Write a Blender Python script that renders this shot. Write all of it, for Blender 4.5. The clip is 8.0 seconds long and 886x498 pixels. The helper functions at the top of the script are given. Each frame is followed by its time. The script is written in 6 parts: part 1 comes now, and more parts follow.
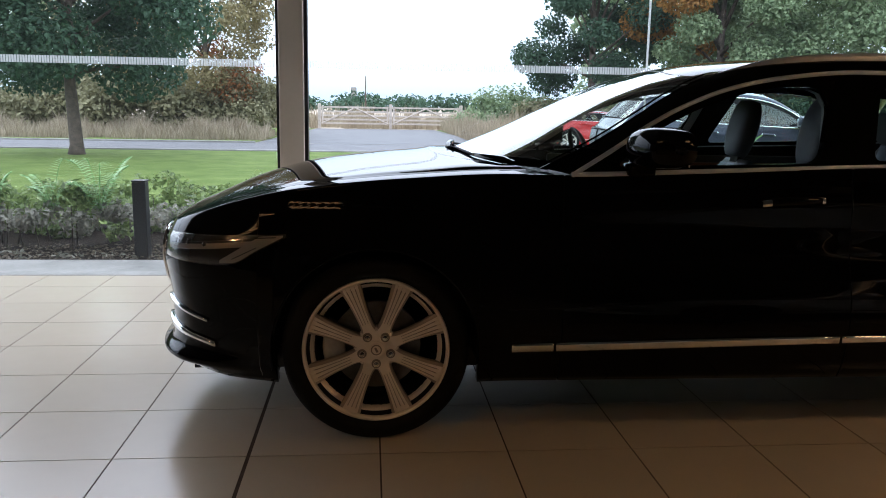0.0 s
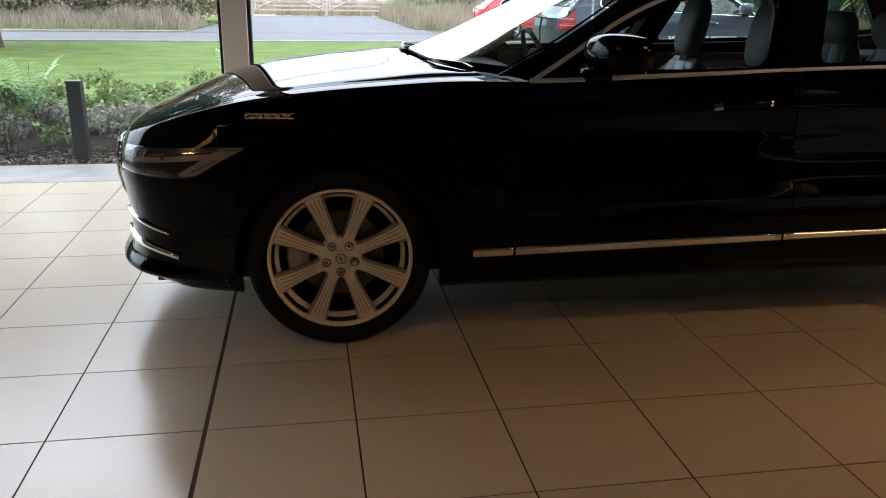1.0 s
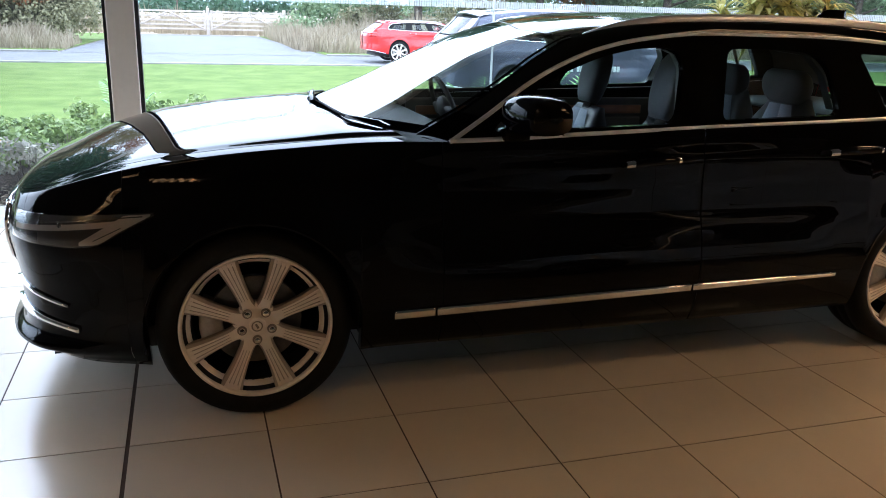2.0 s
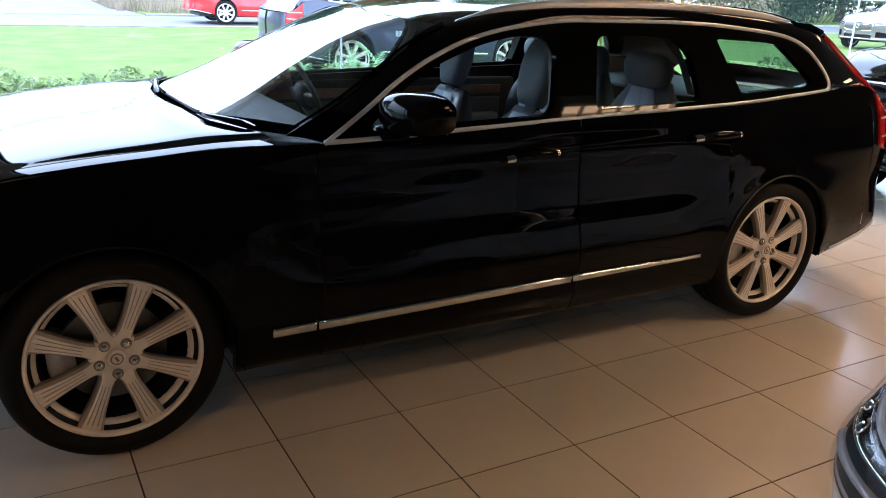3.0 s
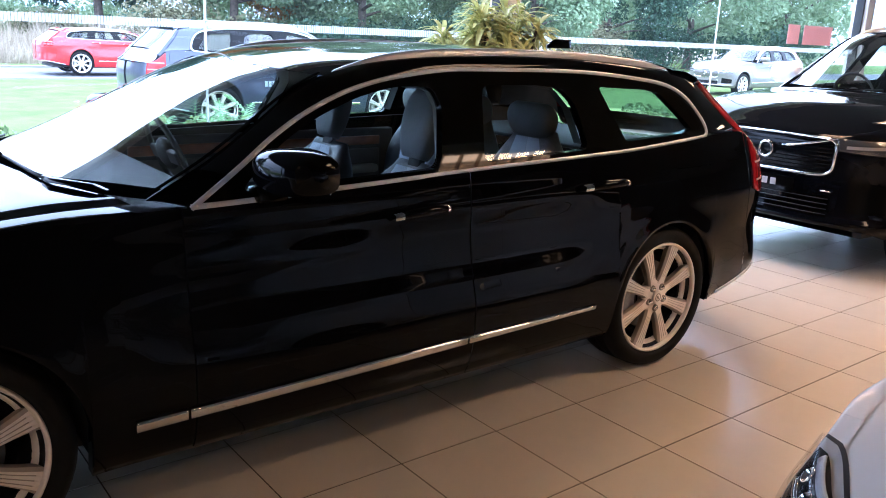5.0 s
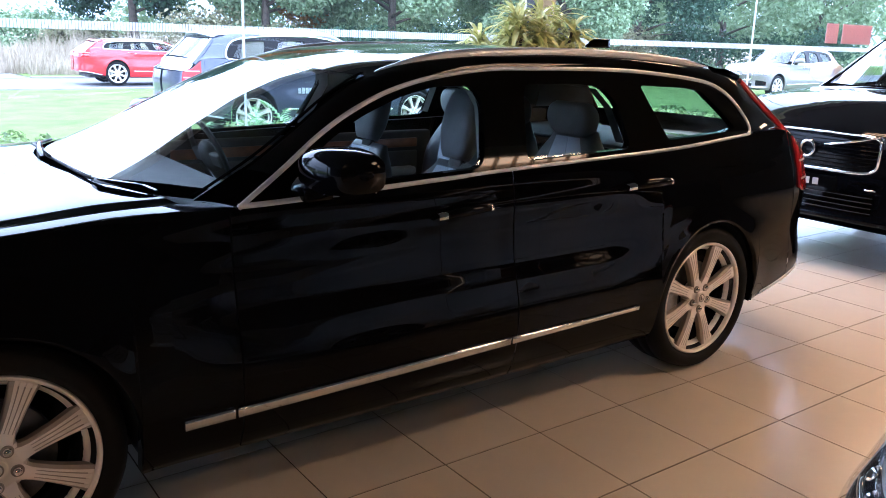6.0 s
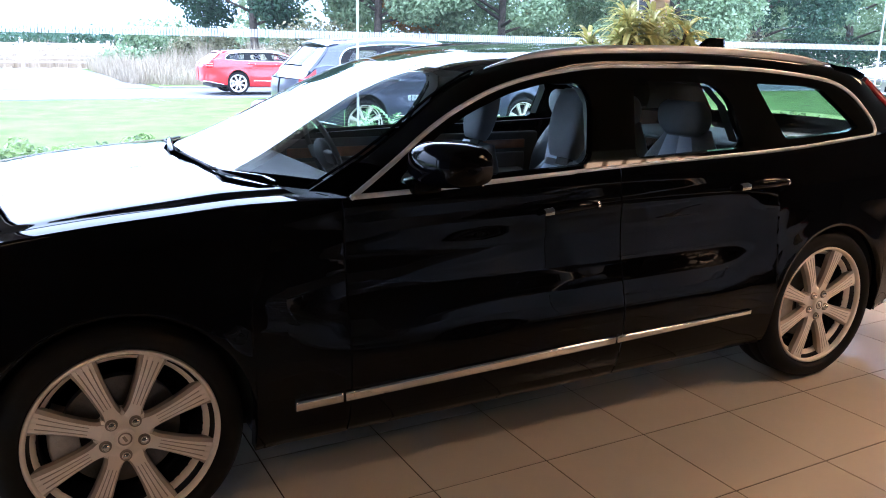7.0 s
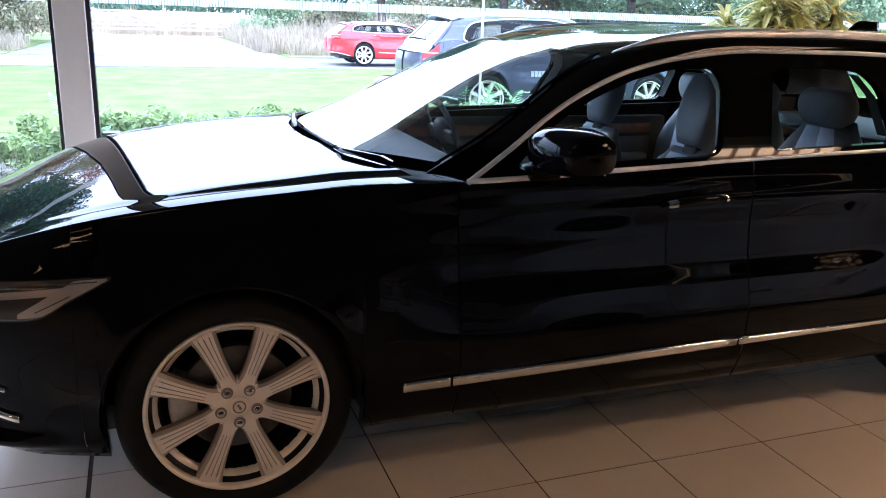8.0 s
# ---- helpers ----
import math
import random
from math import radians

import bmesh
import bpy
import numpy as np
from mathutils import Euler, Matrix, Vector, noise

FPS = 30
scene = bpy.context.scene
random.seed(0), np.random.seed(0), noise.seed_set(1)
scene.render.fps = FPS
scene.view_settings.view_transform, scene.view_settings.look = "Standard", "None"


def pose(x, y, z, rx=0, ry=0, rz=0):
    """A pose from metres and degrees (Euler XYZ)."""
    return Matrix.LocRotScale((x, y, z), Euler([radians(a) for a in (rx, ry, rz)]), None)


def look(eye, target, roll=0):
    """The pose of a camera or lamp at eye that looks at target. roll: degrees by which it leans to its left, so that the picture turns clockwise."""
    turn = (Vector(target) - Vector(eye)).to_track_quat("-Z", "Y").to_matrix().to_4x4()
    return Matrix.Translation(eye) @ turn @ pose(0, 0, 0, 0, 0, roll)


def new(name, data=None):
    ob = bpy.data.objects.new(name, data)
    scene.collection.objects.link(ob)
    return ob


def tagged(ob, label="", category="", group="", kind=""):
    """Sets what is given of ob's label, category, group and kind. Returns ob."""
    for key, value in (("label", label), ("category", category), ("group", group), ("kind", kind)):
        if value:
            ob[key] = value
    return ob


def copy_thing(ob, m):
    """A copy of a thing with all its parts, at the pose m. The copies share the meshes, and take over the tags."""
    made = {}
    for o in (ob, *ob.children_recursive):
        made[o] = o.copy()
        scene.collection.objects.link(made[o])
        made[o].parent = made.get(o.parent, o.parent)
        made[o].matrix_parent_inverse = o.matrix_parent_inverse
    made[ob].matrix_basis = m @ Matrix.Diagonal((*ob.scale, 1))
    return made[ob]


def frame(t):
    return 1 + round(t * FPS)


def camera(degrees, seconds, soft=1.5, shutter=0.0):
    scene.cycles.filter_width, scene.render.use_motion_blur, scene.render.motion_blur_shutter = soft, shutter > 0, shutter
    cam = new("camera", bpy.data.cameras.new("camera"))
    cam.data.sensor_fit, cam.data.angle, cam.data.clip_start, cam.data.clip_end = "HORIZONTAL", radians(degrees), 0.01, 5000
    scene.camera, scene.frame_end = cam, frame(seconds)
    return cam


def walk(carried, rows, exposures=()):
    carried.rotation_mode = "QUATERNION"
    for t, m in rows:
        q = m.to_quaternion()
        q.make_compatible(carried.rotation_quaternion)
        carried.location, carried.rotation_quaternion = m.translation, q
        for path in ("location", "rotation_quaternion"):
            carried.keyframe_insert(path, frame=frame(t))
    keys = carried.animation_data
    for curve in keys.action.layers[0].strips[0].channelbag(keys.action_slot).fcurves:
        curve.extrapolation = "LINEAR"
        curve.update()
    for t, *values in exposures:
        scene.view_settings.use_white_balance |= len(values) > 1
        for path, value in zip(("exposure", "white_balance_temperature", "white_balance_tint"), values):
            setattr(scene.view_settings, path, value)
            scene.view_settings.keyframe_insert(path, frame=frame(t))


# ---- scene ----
cam = camera(57.2, 8.0, soft=1.0)


def row(t, x, y, z, yaw, pitch, roll):
    return t, Matrix.Translation((x, y, z)) @ pose(0, 0, 0, 90 + pitch, 0, yaw) @ pose(0, 0, 0, 0, 0, roll)


PATH = [
    (0.0, -0.001, -3.745, 1.219, -4.76, -9.90, 0.99),
    (0.5, -0.033, -3.753, 1.273, -6.56, -12.85, 0.92),
    (1.0, -0.079, -3.769, 1.294, -9.10, -17.59, 0.75),
    (1.5, -0.141, -3.689, 1.366, -13.13, -16.88, 1.18),
    (1.7, -0.147, -3.683, 1.391, -14.44, -15.94, 1.46),
    (2.8, -0.257, -3.419, 1.521, -27.07, -18.44, 2.38),
    (3.0, -0.240, -3.381, 1.531, -29.19, -18.60, 2.59),
    (3.5, -0.178, -3.280, 1.500, -33.46, -16.70, 1.78),
    (4.0, -0.160, -3.176, 1.522, -37.14, -15.48, 2.25),
    (4.2, -0.146, -3.185, 1.534, -37.63, -15.30, 2.52),
    (5.3, -0.149, -3.149, 1.515, -37.99, -14.82, 2.56),
    (5.5, -0.156, -3.150, 1.514, -37.58, -14.77, 2.35),
    (6.0, -0.182, -3.122, 1.490, -35.84, -14.58, 1.79),
    (6.5, -0.191, -3.129, 1.496, -32.49, -14.95, 1.53),
    (7.0, -0.208, -3.161, 1.448, -28.21, -14.11, 1.11),
    (7.5, -0.173, -3.188, 1.439, -23.13, -14.03, 1.09),
    (8.0, -0.190, -3.116, 1.473, -19.95, -16.10, 1.93),
]
EXPOSURE = [(0.0, -0.70, 5700, 16), (0.6, -0.60, 5800, 16), (1.0, -0.36, 5850, 14), (1.5, -0.08, 5550, 14), (3.0, 0.40, 5000, 16), (4.0, 0.72, 4680, 20), (5.5, 0.72, 4740, 21), (8.0, 0.72, 4880, 22)]
walk(cam, [row(*r) for r in PATH], EXPOSURE)

# ---------- light ----------
world = bpy.data.worlds.new("overcast_sky")
scene.world = world
world.use_nodes = True
wn = world.node_tree.nodes
sky = wn.new("ShaderNodeTexSky")
sky.sky_type = "NISHITA"
sky.sun_disc = False
sky.sun_elevation, sky.sun_rotation = radians(38), radians(-35)
sky.air_density, sky.dust_density, sky.ozone_density = 1.0, 4.0, 1.0
OVERCAST = 4.6
coord = wn.new("ShaderNodeTexCoord")
split = wn.new("ShaderNodeSeparateXYZ")
height = wn.new("ShaderNodeMapRange")
height.inputs["From Min"].default_value, height.inputs["From Max"].default_value = 0.0, 0.28
cloud = wn.new("ShaderNodeMix")
cloud.data_type = "RGBA"
cloud.inputs[6].default_value = (2.7 * OVERCAST, 3.2 * OVERCAST, 3.7 * OVERCAST, 1)
cloud.inputs[7].default_value = (9.8 * OVERCAST, 10.0 * OVERCAST, 10.4 * OVERCAST, 1)
grey = wn.new("ShaderNodeMix")
grey.data_type = "RGBA"
grey.inputs[0].default_value = 0.8
wl = world.node_tree.links
wl.new(coord.outputs["Generated"], split.inputs[0])
wl.new(split.outputs[2], height.inputs[0])
wl.new(height.outputs[0], cloud.inputs[0])
wl.new(sky.outputs[0], grey.inputs[6])
wl.new(cloud.outputs[2], grey.inputs[7])
wl.new(grey.outputs[2], wn["Background"].inputs[0])
wn["Background"].inputs[1].default_value = 0.15

sun = new("sun", bpy.data.lights.new("sun", "SUN"))
sun.data.energy, sun.data.angle, sun.data.color = 2.6, radians(25), (1.0, 0.97, 0.93)
sun.matrix_world = look((-6, 20, 16), (0, 4, 0))


# ---------- materials ----------
def material(name, color=(0.5, 0.5, 0.5), rough=0.5, metal=0.0, coat=0.0, spec=0.5):
    m = bpy.data.materials.new(name)
    m.use_nodes = True
    b = m.node_tree.nodes["Principled BSDF"]
    b.inputs["Base Color"].default_value = (*color, 1)
    b.inputs["Roughness"].default_value = rough
    b.inputs["Metallic"].default_value = metal
    b.inputs["Coat Weight"].default_value = coat
    b.inputs["Coat Roughness"].default_value = 0.015
    b.inputs["Coat IOR"].default_value = 1.25
    b.inputs["Specular IOR Level"].default_value = spec
    return m


def varied(m, a, b, scale=5.0, detail=4.0, bump=0.0, bump_scale=None, distance=0.01, per=None, rough=None):
    """Colour between a and b by noise at two scales, with fine relief; per: 'island' or 'object' adds a shade of its own to each piece."""
    nt = m.node_tree
    p = nt.nodes["Principled BSDF"]
    tc = nt.nodes.new("ShaderNodeTexCoord")
    n1 = nt.nodes.new("ShaderNodeTexNoise")
    n1.inputs["Scale"].default_value, n1.inputs["Detail"].default_value = scale, detail
    n2 = nt.nodes.new("ShaderNodeTexNoise")
    n2.inputs["Scale"].default_value, n2.inputs["Detail"].default_value = scale * 9, 3
    nt.links.new(tc.outputs["Object"], n1.inputs["Vector"])
    nt.links.new(tc.outputs["Object"], n2.inputs["Vector"])
    add = nt.nodes.new("ShaderNodeMath")
    add.operation = "MULTIPLY_ADD"
    nt.links.new(n2.outputs[0], add.inputs[0])
    add.inputs[1].default_value = 0.45
    nt.links.new(n1.outputs[0], add.inputs[2])
    last = add.outputs[0]
    if per:
        info = nt.nodes.new("ShaderNodeNewGeometry" if per == "island" else "ShaderNodeObjectInfo")
        more = nt.nodes.new("ShaderNodeMath")
        more.operation = "MULTIPLY_ADD"
        nt.links.new(info.outputs["Random Per Island" if per == "island" else "Random"], more.inputs[0])
        more.inputs[1].default_value = 0.5
        nt.links.new(last, more.inputs[2])
        last = more.outputs[0]
    ramp = nt.nodes.new("ShaderNodeMapRange")
    ramp.inputs["From Min"].default_value = 0.45
    ramp.inputs["From Max"].default_value = 1.0 if not per else 1.5
    nt.links.new(last, ramp.inputs[0])
    mix = nt.nodes.new("ShaderNodeMix")
    mix.data_type = "RGBA"
    mix.inputs[6].default_value, mix.inputs[7].default_value = (*a, 1), (*b, 1)
    nt.links.new(ramp.outputs[0], mix.inputs[0])
    nt.links.new(mix.outputs[2], p.inputs["Base Color"])
    if rough:
        rr = nt.nodes.new("ShaderNodeMapRange")
        rr.inputs["From Min"].default_value, rr.inputs["From Max"].default_value = 0.45, 1.0
        rr.inputs["To Min"].default_value, rr.inputs["To Max"].default_value = rough
        nt.links.new(add.outputs[0], rr.inputs[0])
        nt.links.new(rr.outputs[0], p.inputs["Roughness"])
    if bump:
        n3 = nt.nodes.new("ShaderNodeTexNoise")
        n3.inputs["Scale"].default_value, n3.inputs["Detail"].default_value = bump_scale or scale * 8, 4
        nt.links.new(tc.outputs["Object"], n3.inputs["Vector"])
        bp = nt.nodes.new("ShaderNodeBump")
        bp.inputs["Strength"].default_value, bp.inputs["Distance"].default_value = bump, distance
        nt.links.new(n3.outputs[0], bp.inputs["Height"])
        nt.links.new(bp.outputs[0], p.inputs["Normal"])
    return m


def glass(name, tint=(1, 1, 1), gloss=1.0):
    """Thin sheet glass: clear with the mirror image that its Fresnel gives."""
    m = bpy.data.materials.new(name)
    m.use_nodes = True
    nt = m.node_tree
    nt.nodes.clear()
    out = nt.nodes.new("ShaderNodeOutputMaterial")
    tr = nt.nodes.new("ShaderNodeBsdfTransparent")
    tr.inputs[0].default_value = (*tint, 1)
    gl = nt.nodes.new("ShaderNodeBsdfGlossy")
    gl.inputs["Roughness"].default_value = 0.01
    fr = nt.nodes.new("ShaderNodeLayerWeight")
    fr.inputs[0].default_value = 0.5
    pw = nt.nodes.new("ShaderNodeMath")
    pw.operation = "POWER"
    pw.inputs[1].default_value = 5.0
    k = nt.nodes.new("ShaderNodeMath")
    k.operation = "MULTIPLY_ADD"
    k.use_clamp = True
    k.inputs[1].default_value, k.inputs[2].default_value = 0.96 * gloss, 0.04 * gloss
    nt.links.new(fr.outputs["Facing"], pw.inputs[0])
    mix = nt.nodes.new("ShaderNodeMixShader")
    nt.links.new(pw.outputs[0], k.inputs[0])
    nt.links.new(k.outputs[0], mix.inputs[0])
    nt.links.new(tr.outputs[0], mix.inputs[1])
    nt.links.new(gl.outputs[0], mix.inputs[2])
    nt.links.new(mix.outputs[0], out.inputs[0])
    return m


def glow(name, color, strength):
    m = material(name, color)
    b = m.node_tree.nodes["Principled BSDF"]
    b.inputs["Emission Color"].default_value = (*color, 1)
    b.inputs["Emission Strength"].default_value = strength
    return m


BLACK = material("black_paint", (0.0028, 0.0030, 0.0042), 0.4, 0.0, 1.0, 0.0)
BLACK.node_tree.nodes["Principled BSDF"].inputs["Coat IOR"].default_value = 1.22
NAVY = material("navy_paint", (0.052, 0.058, 0.088), 0.3, 0.3, 1.0)
WHITE = material("white_paint", (0.72, 0.72, 0.70), 0.3, 0.0, 1.0)
SILVER = material("taupe_silver_paint", (0.19, 0.170, 0.152), 0.35, 0.4, 1.0)
RED = material("red_paint", (0.55, 0.02, 0.02), 0.3, 0.0, 1.0)
GLOSSBLACK = material("gloss_black_trim", (0.003, 0.003, 0.003), 0.03, spec=0.10)
PLASTIC = varied(material("black_plastic", (0.012, 0.012, 0.012), 0.55), (0.008, 0.008, 0.008), (0.018, 0.018, 0.018), 40, bump=0.2, bump_scale=600, distance=0.001)
CHROME = material("chrome", (0.85, 0.85, 0.86), 0.09, 1.0)
# Base colour tinted blue to offset the warm lamp light on the trim
SATIN = material("blue_tinted_satin", (0.76, 0.81, 0.88), 0.36, 0.35)
LAMPGREY = material("lamp_grey_guide", (0.42, 0.40, 0.385), 0.30, 0.3)
LAMPBOWL = material("lamp_reflector", (0.14, 0.14, 0.142), 0.2, 0.7)
ALLOY = varied(material("satin_painted_alloy", (0.78, 0.71, 0.62), 0.38, 0.25), (0.86, 0.79, 0.70), (0.91, 0.84, 0.75), 7)
# Greys for spoke sides, bevels and grooves: dark paint plus their painted-in shading
ALLOYSIDE = material("darker_grey_alloy", (0.30, 0.26, 0.21), 0.4, 0.5)
ALLOYSHADE = material("shade_grey_alloy", (0.47, 0.41, 0.34), 0.45, 0.3)
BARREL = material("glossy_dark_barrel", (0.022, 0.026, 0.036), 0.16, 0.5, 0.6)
CALIPER = varied(material("cast_grey_metal", (0.34, 0.33, 0.31), 0.5, 0.5), (0.40, 0.38, 0.35), (0.54, 0.52, 0.48), 40)
DARKALLOY = material("painted_dark_alloy", (0.03, 0.03, 0.033), 0.4, 0.4)
RUBBER = varied(material("rubber", (0.008, 0.008, 0.008), 0.7, spec=0.2), (0.003, 0.003, 0.003), (0.007, 0.007, 0.007), 30, bump=0.3, bump_scale=300, distance=0.001)
MATTE = material("matte_black_seal", (0.002, 0.002, 0.002), 0.9, spec=0.0)
STEEL = varied(material("brake_steel", (0.3, 0.29, 0.28), 0.35, 0.9), (0.08, 0.077, 0.073), (0.15, 0.145, 0.14), 30)
WINDSCREEN = glass("laminated_windscreen", (0.82, 0.86, 0.85), 1.9)
CAR_GLASS = glass("car_glass", (0.80, 0.86, 0.84), 1.0)
DARK_GLASS = glass("tinted_glass", (0.50, 0.60, 0.56), 1.0)
PANE = glass("window_glass", (0.96, 0.985, 0.975), 0.5)
_pn = PANE.node_tree
# Faint bluish-white layer mixed into the glass as haze over the outside view
_veil = _pn.nodes.new("ShaderNodeBsdfTranslucent")
_veil.inputs[0].default_value = (0.9, 0.95, 1.0, 1)
_veil_mix = _pn.nodes.new("ShaderNodeMixShader")
_veil_mix.inputs[0].default_value = 0.003
_out = _pn.nodes["Material Output"]
_pn.links.new(_out.inputs[0].links[0].from_socket, _veil_mix.inputs[1])
_pn.links.new(_veil.outputs[0], _veil_mix.inputs[2])
_pn.links.new(_veil_mix.outputs[0], _out.inputs[0])
LENS = glass("lamp_lens", (0.92, 0.92, 0.92), 1.0)
REDLENS = material("red_lamp_lens", (0.35, 0.01, 0.008), 0.12, 0.0, 0.2, 0.3)
LAMPWHITE = material("lamp_light_guide", (0.55, 0.55, 0.55), 0.25)
LEATHER_BLUE = varied(material("slate_blue_leather", (0.3, 0.33, 0.40), 0.5), (0.34, 0.39, 0.50), (0.42, 0.47, 0.58), 12, bump=0.25, bump_scale=260, distance=0.002)
LEATHER = varied(material("pale_grey_leather", (0.24, 0.255, 0.285), 0.5), (0.135, 0.143, 0.158), (0.18, 0.19, 0.21), 12, bump=0.25, bump_scale=260, distance=0.002)
LININGGREY = varied(material("grey_pillar_lining", (0.3, 0.3, 0.3), 0.6), (0.27, 0.27, 0.27), (0.33, 0.33, 0.33), 12)
TAUPE = varied(material("dark_taupe_lining", (0.12, 0.11, 0.10), 0.7), (0.10, 0.093, 0.083), (0.145, 0.135, 0.12), 12, bump=0.2, bump_scale=260, distance=0.002)
BEIGE = varied(material("beige_trim", (0.5, 0.42, 0.3), 0.6), (0.44, 0.37, 0.27), (0.55, 0.47, 0.35), 12, bump=0.2, bump_scale=260, distance=0.002)
WOOD = varied(material("walnut_inlay", (0.2, 0.07, 0.025), 0.3, 0, 0.5), (0.12, 0.04, 0.015), (0.3, 0.11, 0.04), 18)
CABIN = varied(material("dark_cabin_plastic", (0.03, 0.03, 0.032), 0.6), (0.022, 0.022, 0.024), (0.04, 0.04, 0.042), 20, bump=0.2, bump_scale=400, distance=0.001)
TILE = varied(material("beige_porcelain_tile", (0.62, 0.575, 0.545), 0.21, spec=0.5), (0.60, 0.525, 0.405), (0.67, 0.590, 0.465), 1.1, per="object", bump=0.04, bump_scale=9, distance=0.004)
GROUT = varied(material("brown_grout", (0.08, 0.05, 0.035), 0.9), (0.045, 0.026, 0.015), (0.085, 0.052, 0.032), 30)
FRAME = varied(material("cream_powder_coat", (0.74, 0.68, 0.62), 0.45), (0.71, 0.65, 0.59), (0.77, 0.71, 0.65), 4)
GASKET = material("black_gasket", (0.01, 0.01, 0.011), 0.5)
WALL = varied(material("showroom_wall_paint", (0.09, 0.085, 0.08), 0.8), (0.08, 0.075, 0.07), (0.10, 0.095, 0.09), 2, bump=0.1, bump_scale=80)
CEIL = varied(material("ceiling_paint", (0.1, 0.098, 0.095), 0.9), (0.09, 0.088, 0.085), (0.11, 0.108, 0.105), 2)
LAMP = glow("warm_lamp", (1.0, 0.595, 0.26), 31.0)
BARS = material("white_etched_film", (0.8, 0.82, 0.82), 0.7)
_tl = BARS.node_tree.nodes.new("ShaderNodeBsdfTranslucent")
_tl.inputs[0].default_value = (0.85, 0.87, 0.87, 1)
_mx = BARS.node_tree.nodes.new("ShaderNodeMixShader")
_mx.inputs[0].default_value = 0.7
BARS.node_tree.links.new(BARS.node_tree.nodes["Principled BSDF"].outputs[0], _mx.inputs[1])
BARS.node_tree.links.new(_tl.outputs[0], _mx.inputs[2])
BARS.node_tree.links.new(_mx.outputs[0], BARS.node_tree.nodes["Material Output"].inputs[0])
ETCH = BARS.copy()
ETCH.name = "frosted_etching"
_en = ETCH.node_tree
_ec = _en.nodes.new("ShaderNodeBsdfTransparent")
_em = _en.nodes.new("ShaderNodeMixShader")
_em.inputs[0].default_value = 0.5
_eo = _en.nodes["Material Output"]
_en.links.new(_eo.inputs[0].links[0].from_socket, _em.inputs[1])
_en.links.new(_ec.outputs[0], _em.inputs[2])
_en.links.new(_em.outputs[0], _eo.inputs[0])
GRASS = varied(material("mown_grass", (0.09, 0.16, 0.035), 0.9, spec=0.08), (0.070, 0.112, 0.024), (0.150, 0.195, 0.055), 1.6, 9, bump=0.6, bump_scale=60, distance=0.03)
FIELD = varied(material("far_stubble_field", (0.34, 0.27, 0.2), 0.95), (0.30, 0.24, 0.17), (0.44, 0.36, 0.28), 0.15, 8, bump=0.5, bump_scale=6, distance=0.2)
ASPHALT = varied(material("asphalt", (0.10, 0.10, 0.105), 0.85), (0.085, 0.085, 0.09), (0.13, 0.13, 0.135), 1.5, 6, bump=0.4, bump_scale=90, distance=0.01)
CONCRETE = varied(material("pale_concrete_paving", (0.36, 0.35, 0.32), 0.85), (0.17, 0.165, 0.15), (0.30, 0.29, 0.27), 3, 6, bump=0.4, bump_scale=70, distance=0.006)
SOIL = varied(material("bark_mulch", (0.035, 0.022, 0.014), 0.95, spec=0.08), (0.007, 0.005, 0.0035), (0.024, 0.016, 0.010), 9, 6, bump=0.9, bump_scale=50, distance=0.03)
BARK = varied(material("tree_bark", (0.09, 0.07, 0.05), 0.9), (0.05, 0.04, 0.03), (0.13, 0.10, 0.075), 7, 6, bump=0.8, bump_scale=40, distance=0.03)
GATEWOOD = varied(material("weathered_wood", (0.30, 0.24, 0.18), 0.85), (0.42, 0.35, 0.30), (0.66, 0.57, 0.50), 6, 5, bump=0.3, bump_scale=50)
POSTBLACK = varied(material("black_painted_steel", (0.012, 0.012, 0.013), 0.5), (0.005, 0.005, 0.006), (0.012, 0.012, 0.013), 20)


def leafy(name, a, b, spec=0.3):
    """Leaves and thin sheets: a shade of its own for each, some light let through."""
    m = varied(material(name, a, 0.5, spec=spec), a, b, 1.3, 3, per="island")
    nt = m.node_tree
    p = nt.nodes["Principled BSDF"]
    tl = nt.nodes.new("ShaderNodeBsdfTranslucent")
    nt.links.new(p.inputs["Base Color"].links[0].from_socket, tl.inputs[0])
    mx = nt.nodes.new("ShaderNodeMixShader")
    mx.inputs[0].default_value = 0.35
    nt.links.new(p.outputs[0], mx.inputs[1])
    nt.links.new(tl.outputs[0], mx.inputs[2])
    nt.links.new(mx.outputs[0], nt.nodes["Material Output"].inputs[0])
    return m


LEAF_DARK = leafy("dark_maple_leaves", (0.020, 0.050, 0.026), (0.075, 0.135, 0.075))
LEAF_MID = leafy("green_leaves", (0.10, 0.165, 0.075), (0.37, 0.45, 0.25))
LEAF_RUST = leafy("autumn_leaves", (0.12, 0.09, 0.03), (0.45, 0.16, 0.06))
LEAF_GOLD = leafy("orange_autumn_leaves", (0.22, 0.11, 0.02), (0.40, 0.20, 0.05))
LEAF_SCRUB = leafy("olive_scrub_leaves", (0.11, 0.115, 0.055), (0.40, 0.37, 0.21))
LEAF_OLIVE = leafy("thin_olive_autumn_leaves", (0.12, 0.115, 0.045), (0.38, 0.31, 0.15))
LEAF_HEDGE = leafy("variegated_hedge_leaves", (0.012, 0.040, 0.008), (0.36, 0.46, 0.16))
LEAF_PALE = leafy("pale_variegated_leaves", (0.030, 0.042, 0.018), (0.58, 0.55, 0.46))
LITTER = leafy("fallen_leaves", (0.03, 0.02, 0.012), (0.34, 0.28, 0.20))
LEAF_FERN = leafy("fern_fronds", (0.12, 0.28, 0.08), (0.34, 0.52, 0.22))
